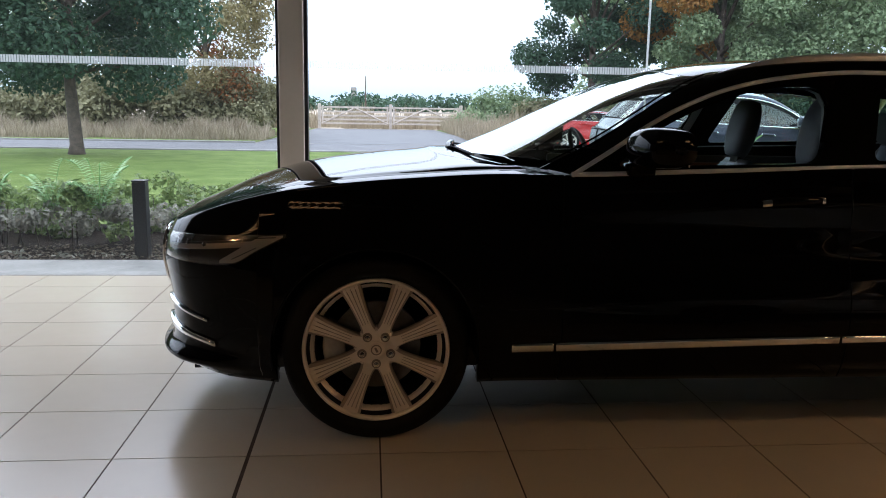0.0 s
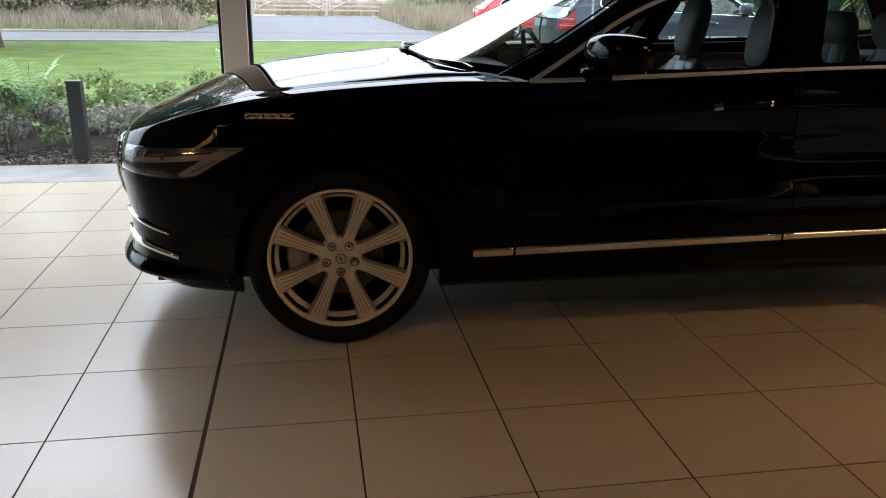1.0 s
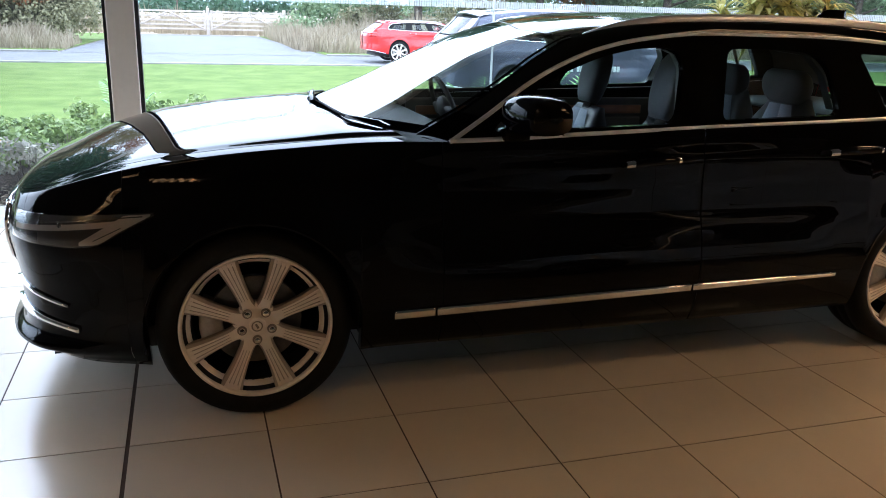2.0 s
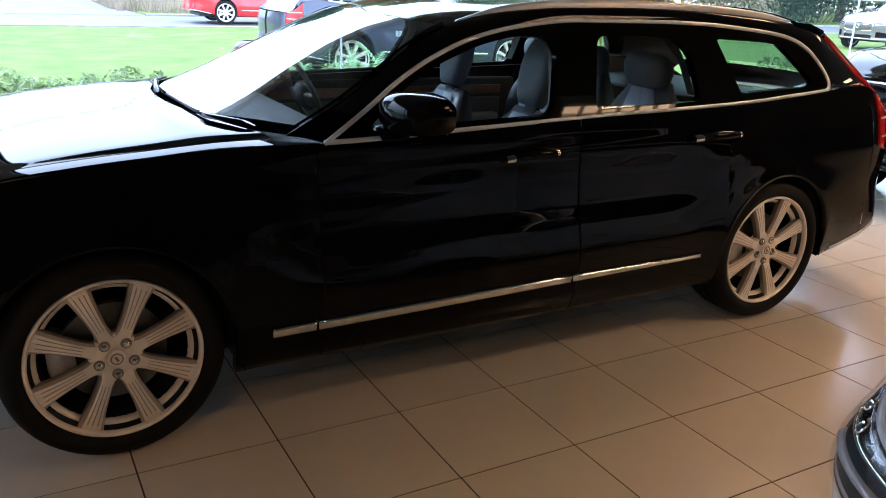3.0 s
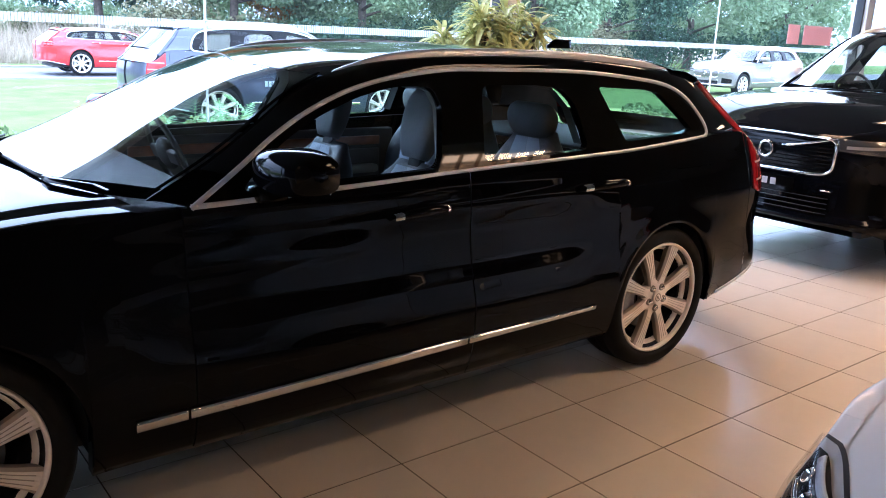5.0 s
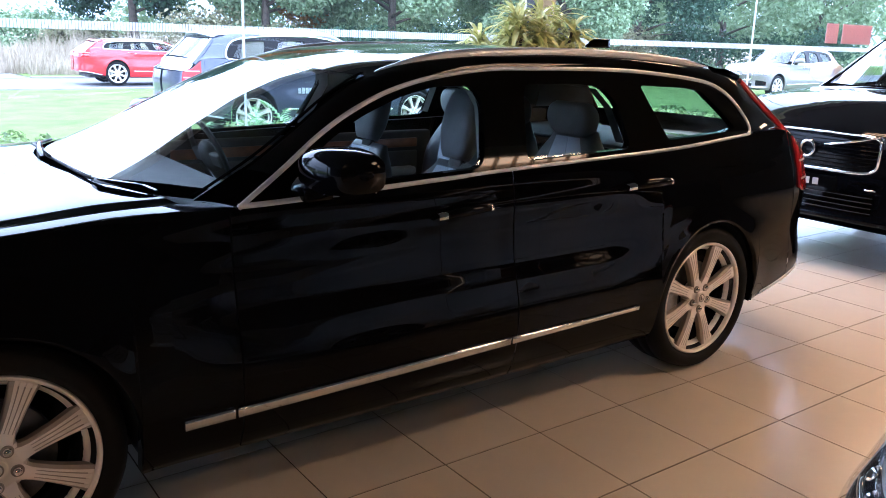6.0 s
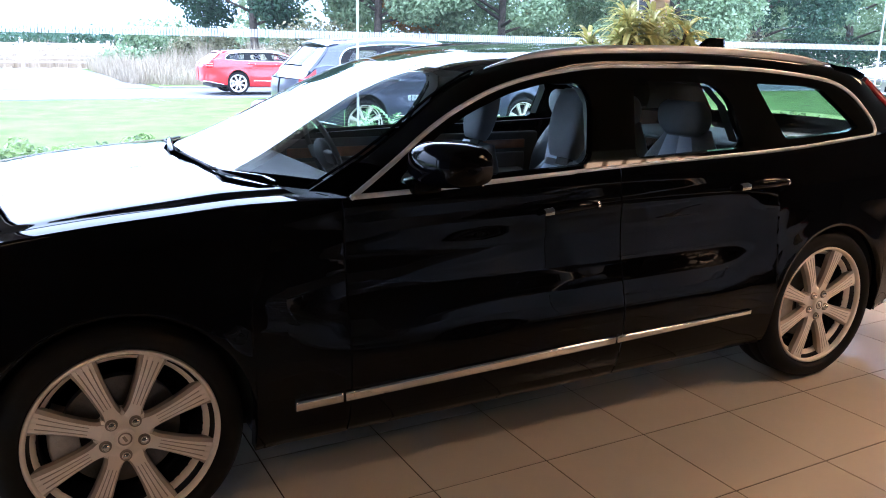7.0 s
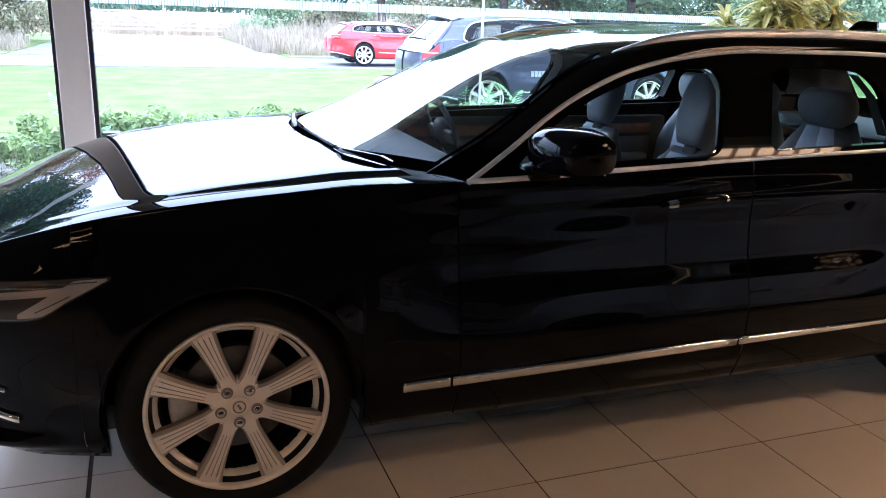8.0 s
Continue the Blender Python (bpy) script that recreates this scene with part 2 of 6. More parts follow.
LEAF_DRACAENA = leafy("yellow_striped_leaves", (0.13, 0.18, 0.035), (0.78, 0.72, 0.28))
POSTER = leafy("red_poster_paper", (0.78, 0.46, 0.43), (0.88, 0.56, 0.53))
DRYGRASS = leafy("dry_grass_blades", (0.17, 0.135, 0.085), (0.46, 0.39, 0.28))


# ---------- mesh helpers ----------
def part(name, bm, mat, parent=None, label="", smooth=True):
    """One bmesh, linked as one mesh object under a thing or a part."""
    me = bpy.data.meshes.new(name)
    bm.normal_update()
    bm.to_mesh(me)
    bm.free()
    if smooth:
        me.shade_smooth()
    me.materials.append(mat)
    ob = new(name, me)
    if parent is not None:
        ob.parent = parent
    if label:
        ob["label"] = label
    return ob


def raw(name, verts, faces, mat, parent=None, label="", smooth=False):
    me = bpy.data.meshes.new(name)
    me.from_pydata([tuple(v) for v in verts], [], [tuple(f) for f in faces])
    if smooth:
        me.shade_smooth()
    me.materials.append(mat)
    ob = new(name, me)
    if parent is not None:
        ob.parent = parent
    if label:
        ob["label"] = label
    return ob


def box(bm, x0, x1, y0, y1, z0, z1, bevel=0.0, m=None):
    made = bmesh.ops.create_cube(bm, size=1.0)["verts"]
    for v in made:
        v.co = Vector(((x0 + x1) / 2 + v.co.x * (x1 - x0), (y0 + y1) / 2 + v.co.y * (y1 - y0), (z0 + z1) / 2 + v.co.z * (z1 - z0)))
    if bevel:
        edges = {e for v in made for e in v.link_edges}
        made = bmesh.ops.bevel(bm, geom=list(edges), offset=bevel, segments=2, affect="EDGES", profile=0.5)["verts"]
    if m is not None:
        bmesh.ops.transform(bm, matrix=m, verts=list({v for v in made}))
    return bm


def boxed(*a, **k):
    return box(bmesh.new(), *a, **k)


def tube(bm, pts, radii, seg=8, cap=True):
    """A round tube along points, with a radius at each."""
    pts = [Vector(p) for p in pts]
    rings = []
    side = None
    for i, p in enumerate(pts):
        d = (pts[min(i + 1, len(pts) - 1)] - pts[max(i - 1, 0)]).normalized()
        if side is None:
            side = d.cross(Vector((0, 0, 1)) if abs(d.z) < 0.9 else Vector((1, 0, 0))).normalized()
        side = (side - d * side.dot(d)).normalized()
        up = d.cross(side)
        r = radii[i] if not isinstance(radii, (int, float)) else radii
        rings.append([bm.verts.new(p + (side * math.cos(a) + up * math.sin(a)) * r) for a in [2 * math.pi * k / seg for k in range(seg)]])
    for a, b in zip(rings, rings[1:]):
        for k in range(seg):
            bm.faces.new((a[k], a[(k + 1) % seg], b[(k + 1) % seg], b[k]))
    if cap:
        bm.faces.new(rings[0][::-1])
        bm.faces.new(rings[-1])
    return bm


def ribbon(bm, pts, normals, width, height):
    """A flat bar along points: width across the normal, height along it, with a slightly crowned face."""
    pts = [Vector(p) for p in pts]
    rows = []
    for i, p in enumerate(pts):
        d = (pts[min(i + 1, len(pts) - 1)] - pts[max(i - 1, 0)]).normalized()
        n = Vector(normals[i] if isinstance(normals, list) else normals).normalized()
        n = (n - d * n.dot(d)).normalized()
        c = n.cross(d)
        rows.append([bm.verts.new(p + c * width * u + n * height * h) for u, h in ((-0.5, -0.3), (-0.46, 0.7), (0, 1), (0.46, 0.7), (0.5, -0.3))])
    for a, b in zip(rows, rows[1:]):
        for k in range(4):
            bm.faces.new((a[k], a[k + 1], b[k + 1], b[k]))
    for r in (rows[0][::-1], rows[-1]):
        bm.faces.new(r)
    bmesh.ops.recalc_face_normals(bm, faces=bm.faces)
    return bm


def grid(bm, pts, flip=False):
    """A surface from rows of points."""
    vs = [[bm.verts.new(p) for p in r] for r in pts]
    for a, b in zip(vs, vs[1:]):
        for k in range(len(a) - 1):
            q = (a[k], a[k + 1], b[k + 1], b[k])
            bm.faces.new(q[::-1] if flip else q)
    return bm


def pchip(xs, ys):
    """A smooth curve through its control values without overshoot."""
    xs, ys = np.array(xs, float), np.array(ys, float)
    h, d = np.diff(xs), np.diff(ys) / np.diff(xs)
    m = np.zeros(len(xs))
    m[0], m[-1] = d[0], d[-1]
    for i in range(1, len(xs) - 1):
        if d[i - 1] * d[i] > 0:
            w1, w2 = 2 * h[i] + h[i - 1], h[i] + 2 * h[i - 1]
            m[i] = (w1 + w2) / (w1 / d[i - 1] + w2 / d[i])

    def at(x):
        x = min(max(float(x), xs[0]), xs[-1])
        i = min(int(np.searchsorted(xs, x, side="right")) - 1, len(xs) - 2)
        t = (x - xs[i]) / h[i]
        return float((1 + 2 * t) * (1 - t) ** 2 * ys[i] + t * (1 - t) ** 2 * h[i] * m[i] + t * t * (3 - 2 * t) * ys[i + 1] + t * t * (t - 1) * h[i] * m[i + 1])

    return at


def empty(name, label, category, m=None, group="", kind=""):
    ob = new(name)
    ob.empty_display_size = 0.2
    if m is not None:
        ob.matrix_basis = m
    return tagged(ob, label, category, group, kind)




# ---------- cars ----------
# Left half of the body in plan, at its widest, from the nose round to the tail
OUT_X = [-0.872, -0.866, -0.835, -0.76, -0.60, -0.32, 0.0, 0.5, 1.5, 2.5, 3.1, 3.5, 3.78, 3.93, 4.02, 4.055, 4.06]
OUT_Y = [0.0, 0.30, 0.52, 0.69, 0.815, 0.885, 0.915, 0.928, 0.936, 0.936, 0.926, 0.89, 0.83, 0.74, 0.55, 0.30, 0.0]
_k = range(len(OUT_X))
_ox, _oy = pchip(_k, OUT_X), pchip(_k, OUT_Y)
_U = np.linspace(0, len(OUT_X) - 1, 1200)
_UX = np.array([_ox(u) for u in _U])
_UY = np.array([_oy(u) for u in _U])
# With a narrow rolled shoulder line under the windows
OFF_SIDE = pchip([0.12, 0.20, 0.28, 0.36, 0.42, 0.50, 0.60, 0.70, 0.80, 0.848, 0.862, 0.878, 0.895, 0.93, 0.97, 1.0, 1.1], [0.11, 0.07, 0.030, 0.012, 0.006, 0.0045, 0.0085, 0.0195, 0.037, 0.0475, 0.0515, 0.0585, 0.062, 0.065, 0.071, 0.079, 0.112])
OFF_NOSE = pchip([0.12, 0.20, 0.235, 0.258, 0.272, 0.283, 0.298, 0.33, 0.37, 0.45, 0.56, 0.63, 0.70, 0.76, 0.80, 0.88, 1.0], [0.12, 0.085, 0.050, 0.002, -0.012, -0.010, 0.020, 0.030, 0.031, 0.030, 0.016, 0.006, 0.016, 0.045, 0.075, 0.13, 0.2])
OFF_REAR = pchip([0.15, 0.20, 0.28, 0.40, 0.60, 0.75, 0.90, 1.05, 1.15], [0.12, 0.08, 0.02, 0.0, 0.02, 0.012, 0.035, 0.08, 0.11])
# The doors lean in more than the wings round the wheels
LEAN = pchip([0.12, 0.46, 0.50, 0.60, 0.70, 0.80, 0.848, 0.862, 0.878, 0.895, 0.93, 0.97, 1.0, 1.1], [0.0, 0.0, 0.001, 0.018, 0.032, 0.032, 0.024, 0.022, 0.016, 0.013, 0.010, 0.006, 0.002, 0.0])
TOP_Z = pchip([-0.872, -0.80, -0.62, -0.277, 0.10, 0.486, 0.70, 1.2, 1.78, 2.67, 3.2, 3.5, 3.64, 3.74, 3.85, 3.95, 4.06], [0.765, 0.79, 0.845, 0.925, 0.965, 0.985, 0.985, 1.0, 1.02, 1.045, 1.078, 1.098, 1.092, 1.05, 0.975, 0.94, 0.92])
LOW_Z = pchip([-0.872, -0.72, -0.58, -0.39, 0.38, 2.5, 3.32, 3.6, 3.85, 4.06], [0.258, 0.236, 0.208, 0.202, 0.215, 0.228, 0.27, 0.315, 0.36, 0.38])
WHEELBASE, HUB_Z, ARCH = 2.941, 0.343, 0.372


def ease(a, b, x):
    t = min(max((x - a) / (b - a), 0.0), 1.0)
    return t * t * (3 - 2 * t)


def shell_u(u, z, out=0.0):
    """The left body side at plan parameter u and height z, moved outwards by out."""
    x, y = float(np.interp(u, _U, _UX)), float(np.interp(u, _U, _UY))
    e = 0.02
    dx = float(np.interp(u + e, _U, _UX) - np.interp(u - e, _U, _UX))
    dy = float(np.interp(u + e, _U, _UY) - np.interp(u - e, _U, _UY))
    n = math.hypot(dx, dy) or 1.0
    nx, ny = -dy / n, dx / n
    wn_, wr = 1 - ease(-0.86, -0.30, x), ease(3.3, 3.95, x)
    off = OFF_SIDE(z - 0.030 * min(max(x - 0.55, 0.0), 2.0) * ease(0.70, 0.84, z) * (1 - ease(0.93, 0.99, z))) * (1 - wn_ - wr) + OFF_NOSE(z) * wn_ + OFF_REAR(z) * wr
    off += LEAN(z) * ease(0.40, 0.80, x) * (1 - ease(2.25, 2.60, x))
    for c in (0.0, WHEELBASE):
        off -= 0.010 * math.exp(-(((math.hypot(x - c, z - HUB_Z) - ARCH) / 0.060) ** 2))
    return Vector((x + nx * (out - off), -max(y + ny * (out - off), 0.0), z))


def u_of(x):
    return float(np.interp(x, _UX, _U))


def shell(x, z, out=0.0):
    return shell_u(u_of(x), z, out)


def low_edge(x):
    z = LOW_Z(x)
    for c in (0.0, WHEELBASE):
        if abs(x - c) < ARCH:
            z = max(z, HUB_Z + math.sqrt(ARCH**2 - (x - c) ** 2))
    return z


def bonnet_point(x, t):
    """The bonnet's surface from its outer edge (t = 0) to the centre line (t = 1) at the station x."""
    e = shell(x, TOP_Z(x))
    w = 1 - (1 - t) ** 2
    crown = 0.036 * (abs(e.y) / 0.85) ** 1.5
    roll = 0.004 * (1 - math.exp(-t / 0.04)) * ease(-0.84, -0.5, x)
    dome = 0.009 * ease(0.085, 0.15, t) * (0.25 + 0.75 * ease(-0.5, 0.45, x)) * ease(-0.84, -0.6, x)
    return Vector((e.x - 0.285 * ease(0.15, 0.60, e.x) * w, e.y * (1 - t), e.z + crown * w + roll + dome))


# The side of the roof: the window line's upper outline and, inside it, the windscreen's, roof's and tailgate's edge
LINE_O = [(0.70, 0.862, 0.985), (0.88, 0.795, 1.085), (1.02, 0.745, 1.17), (1.17, 0.70, 1.243), (1.37, 0.657, 1.313), (1.58, 0.630, 1.354), (1.90, 0.613, 1.381),
          (2.285, 0.612, 1.380), (2.56, 0.616, 1.374), (2.85, 0.628, 1.354), (3.11, 0.652, 1.320), (3.232, 0.688, 1.260), (3.30, 0.742, 1.165), (3.322, 0.782, 1.102), (3.53, 0.776, 1.101), (3.72, 0.722, 1.062)]
LINE_I = [(0.60, 0.765, 0.998), (0.81, 0.716, 1.099), (0.985, 0.667, 1.200), (1.12, 0.625, 1.28), (1.28, 0.588, 1.352), (1.55, 0.56, 1.412), (1.90, 0.548, 1.435),
          (2.285, 0.545, 1.440), (2.56, 0.545, 1.435), (2.85, 0.545, 1.420), (3.20, 0.55, 1.392), (3.42, 0.580, 1.342), (3.53, 0.625, 1.250), (3.63, 0.662, 1.165), (3.715, 0.692, 1.092), (3.775, 0.708, 1.040), (3.86, 0.725, 0.965), (3.94, 0.70, 0.935)]


def along(line):
    fs = [pchip(range(len(line)), [p[k] for p in line]) for k in range(3)]
    return lambda p: Vector((fs[0](p), -fs[1](p), fs[2](p)))


CURVE_O, CURVE_I = along(LINE_O), along(LINE_I)


def mirrored(bm):
    """The same mesh on the other side of the car."""
    other = bm.copy()
    for v in other.verts:
        v.co.y = -v.co.y
    bmesh.ops.reverse_faces(other, faces=other.faces)
    return other


def whole(bm):
    """Both halves in one mesh, welded on the centre line."""
    made = bmesh.ops.duplicate(bm, geom=bm.verts[:] + bm.edges[:] + bm.faces[:])["geom"]
    for v in made:
        if isinstance(v, bmesh.types.BMVert):
            v.co.y = -v.co.y
    bmesh.ops.reverse_faces(bm, faces=[f for f in made if isinstance(f, bmesh.types.BMFace)])
    bmesh.ops.remove_doubles(bm, verts=bm.verts, dist=0.0006)
    return bm


def patch(x0, x1, zlo, zhi, out, nx=16, nz=4, thick=0.0):
    """A piece that follows the body side between two heights; thick gives it edges down to the body."""
    bm = bmesh.new()
    us = np.linspace(u_of(x0), u_of(x1), nx + 1)
    rows_ = []
    for u in us:
        x = float(np.interp(u, _U, _UX))
        lo, hi = zlo(x), zhi(x)
        r = [shell_u(u, lo + (hi - lo) * k / nz, out) for k in range(nz + 1)]
        if thick:
            r = [shell_u(u, lo, out - thick)] + r + [shell_u(u, hi, out - thick)]
        rows_.append(r)
    if thick:
        for end, u in ((0, us[0]), (-1, us[-1])):
            inner = [Vector(p) for p in rows_[end]]
            zs_ = [p.z for p in inner]
            inner = [shell_u(u, z, out - thick) for z in zs_]
            rows_.insert(0, inner) if end == 0 else rows_.append(inner)
    return grid(bm, rows_, flip=True)


def fan(outline, y_of, out=0.0, step=0.03):
    """A sheet inside an outline in x and z, laid onto the side's slope."""
    bm = bmesh.new()
    vs = [bm.verts.new((x, y_of(x, z) + out, z)) for x, z in outline]
    es = [bm.edges.new((vs[i], vs[(i + 1) % len(vs)])) for i in range(len(vs))]
    bmesh.ops.triangle_fill(bm, use_beauty=True, use_dissolve=False, edges=es, normal=(0, -1, 0.3))
    bmesh.ops.recalc_face_normals(bm, faces=bm.faces)
    for f in bm.faces:
        if f.normal.y > 0:
            f.normal_flip()
    return bm


def rounded(points, r=0.03, n=5):
    """An outline with its corners rounded."""
    out = []
    for i, p in enumerate(points):
        a, b, c = (Vector((*points[j % len(points)], 0)) for j in (i - 1, i, i + 1))
        ra, rc = min(r, (a - b).length * 0.4), min(r, (c - b).length * 0.4)
        s, e = b + (a - b).normalized() * ra, b + (c - b).normalized() * rc
        for k in range(n + 1):
            t = k / n
            q = s * (1 - t) ** 2 + b * 2 * t * (1 - t) + e * t * t
            out.append((q.x, q.y))
    return out


def side_y(x, z):
    return -(0.852 - (z - 0.985) * 0.60)


def lathe(bm, profile, seg=48, close=False):
    """A profile of (radius, y) turned about the y axis."""
    rings = [[bm.verts.new((r * math.cos(2 * math.pi * k / seg), y, r * math.sin(2 * math.pi * k / seg))) for k in range(seg)] for r, y in profile]
    pairs = list(zip(rings, rings[1:])) + ([(rings[-1], rings[0])] if close else [])
    for a, b in pairs:
        for k in range(seg):
            bm.faces.new((a[k], b[k], b[(k + 1) % seg], a[(k + 1) % seg]))
    bmesh.ops.recalc_face_normals(bm, faces=bm.faces)
    return bm


def spoke_mesh(hub=0.05, tip=0.254, waist=0.0245, flare=0.043):
    """One spoke pointing up: a raised bar that widens to the rim, with three grooves down its face."""
    bm = bmesh.new()
    prof = [(-1.0, 0.034), (-0.96, 0.013), (-0.70, 0.0012), (-0.46, 0.0), (-0.41, 0.0034), (-0.36, 0.0), (-0.05, 0.0), (0.0, 0.0034), (0.05, 0.0), (0.36, 0.0), (0.41, 0.0034), (0.46, 0.0), (0.70, 0.0012), (0.96, 0.013), (1.0, 0.034)]
    rows_ = []
    for k in range(13):
        t = k / 12
        r = hub + (tip - hub) * t
        w = waist + (flare - waist) * t**2.6 + 0.012 * (1 - ease(0.0, 0.22, t))
        dip = 0.016 - 0.020 * t + 0.012 * t * t
        groove = ease(0.22, 0.34, t) * (1 - ease(0.93, 0.98, t))
        rows_.append([(u * w, dip + (h * (0.35 + 0.65 * (1 - ease(0.86, 1.0, t))) if abs(u) > 0.9 else h * (groove if abs(u) < 0.6 else 1.0)), r + (0.006 * (1 - u * u) if k == 12 else 0)) for u, h in prof])
    grid(bm, rows_)
    bm.faces.ensure_lookup_table()
    for i, f in enumerate(bm.faces):
        # sides, bevels and grooves take darker greys that carry their shading as colour
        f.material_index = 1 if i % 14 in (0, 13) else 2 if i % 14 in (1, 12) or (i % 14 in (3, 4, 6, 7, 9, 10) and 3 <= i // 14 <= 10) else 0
    bmesh.ops.recalc_face_normals(bm, faces=bm.faces)
    if sum(f.normal.y for f in bm.faces) > 0:
        bmesh.ops.reverse_faces(bm, faces=bm.faces)
    return bm


def build_wheel(parent, m, metal, size=1.0, spokes=8):
    """A wheel with its outer face to -y. The rim carries tyre, spokes, cap, nuts and brake."""
    rim = part("wheel", lathe(bmesh.new(), [(0.2535, 0.003), (0.257, -0.004), (0.262, -0.009), (0.267, -0.008), (0.269, 0.0), (0.268, 0.02), (0.262, 0.20), (0.256, 0.20), (0.256, 0.03)], 80, True), metal, parent)
    rim.matrix_basis = m
    part("tyre", lathe(bmesh.new(), [(0.268, 0.006), (0.276, -0.012), (0.292, -0.020), (0.312, -0.019), (0.328, -0.010), (0.339, 0.008), (0.343, 0.03), (0.3435, 0.06), (0.338, 0.064), (0.338, 0.070), (0.3435, 0.074), (0.3435, 0.12), (0.338, 0.124), (0.338, 0.130), (0.3435, 0.134), (0.343, 0.17), (0.335, 0.205), (0.30, 0.22), (0.268, 0.20)], 72), RUBBER, rim)
    sp = None
    for k in range(spokes):
        if sp is None:
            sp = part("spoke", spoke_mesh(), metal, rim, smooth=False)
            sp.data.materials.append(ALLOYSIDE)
            sp.data.materials.append(ALLOYSHADE)
            ob = sp
        else:
            ob = sp.copy()
            scene.collection.objects.link(ob)
        ob.matrix_basis = pose(0, 0, 0, 0, 360 / spokes * (k + 0.5), 0)
    part("hub", lathe(bmesh.new(), [(0.0, 0.012), (0.03, 0.012), (0.034, 0.016), (0.058, 0.014), (0.076, 0.018), (0.082, 0.030), (0.080, 0.06), (0.0, 0.06)], 40), metal, rim)
    part("centre_cap", lathe(bmesh.new(), [(0.0, 0.002), (0.016, 0.002), (0.0165, 0.0035), (0.0185, 0.0035), (0.019, 0.002), (0.029, 0.002), (0.031, 0.004), (0.0315, 0.012)], 40), metal, rim, "satin metal centre cap")
    part("cap_ring", lathe(bmesh.new(), [(0.0155, 0.0015), (0.016, 0.0005), (0.0195, 0.0005), (0.020, 0.0015), (0.0178, 0.003)], 32, True), ALLOYSIDE, rim, "dark engraved ring on the cap")
    part("cap_bar", boxed(-0.0095, 0.0095, 0.0, 0.004, -0.004, 0.004, 0.001), ALLOYSIDE, rim, "plain dark bar on the cap", False).matrix_basis = pose(0, 0, 0, 0, 62, 0)
    nut = None
    for k in range(5):
        if nut is None:
            nut = part("wheel_nut", lathe(bmesh.new(), [(0.0, -0.013), (0.005, -0.0125), (0.009, -0.010), (0.0118, -0.005), (0.0128, 0.0), (0.013, 0.03)], 18), CHROME, rim, "domed chrome wheel nut")
            ob = nut
        else:
            ob = nut.copy()
            scene.collection.objects.link(ob)
        a = radians(90 + 36 + 72 * k)
        # Slightly raised dark disc; the shade of a nut hollow is its colour
        rec = nut_disc if k else part("nut_recess", lathe(bmesh.new(), [(0.0, 0.0), (0.0155, 0.0), (0.0165, -0.001), (0.0175, 0.004)], 20), ALLOYSIDE, rim, "dark disc round the wheel nut, coloured like a shaded hollow")
        if k:
            rec = nut_disc.copy()
            scene.collection.objects.link(rec)
        else:
            nut_disc = rec
        rec.matrix_basis = pose(0.055 * math.cos(a), 0.0095, 0.055 * math.sin(a))
        ob.matrix_basis = pose(0.055 * math.cos(a), 0.010, 0.055 * math.sin(a))
    part("brake_disc", lathe(bmesh.new(), [(0.07, 0.075), (0.165, 0.075), (0.165, 0.105), (0.07, 0.105)], 48, True), STEEL, rim, "bare steel brake disc", False)
    cal = bmesh.new()
    grid(cal, [[(r * math.cos(a), yy, r * math.sin(a)) for r, yy in ((0.115, 0.07), (0.118, 0.048), (0.19, 0.048), (0.198, 0.06), (0.198, 0.13), (0.115, 0.13), (0.115, 0.07))] for a in [radians(152 + 56 * k / 10) for k in range(11)]])
    bmesh.ops.recalc_face_normals(cal, faces=cal.faces)
    part("brake_caliper", cal, CALIPER, rim, "grey brake caliper")
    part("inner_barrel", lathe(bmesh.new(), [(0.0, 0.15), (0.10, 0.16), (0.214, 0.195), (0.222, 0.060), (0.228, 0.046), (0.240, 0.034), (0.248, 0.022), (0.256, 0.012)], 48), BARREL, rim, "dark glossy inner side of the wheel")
    part("rim_ledge", lathe(bmesh.new(), [(0.2265, 0.049), (0.2285, 0.043), (0.234, 0.0365), (0.2395, 0.032), (0.2425, 0.029), (0.2430, 0.036)], 72), metal, rim, "bright ledge inside the rim")
    return rim


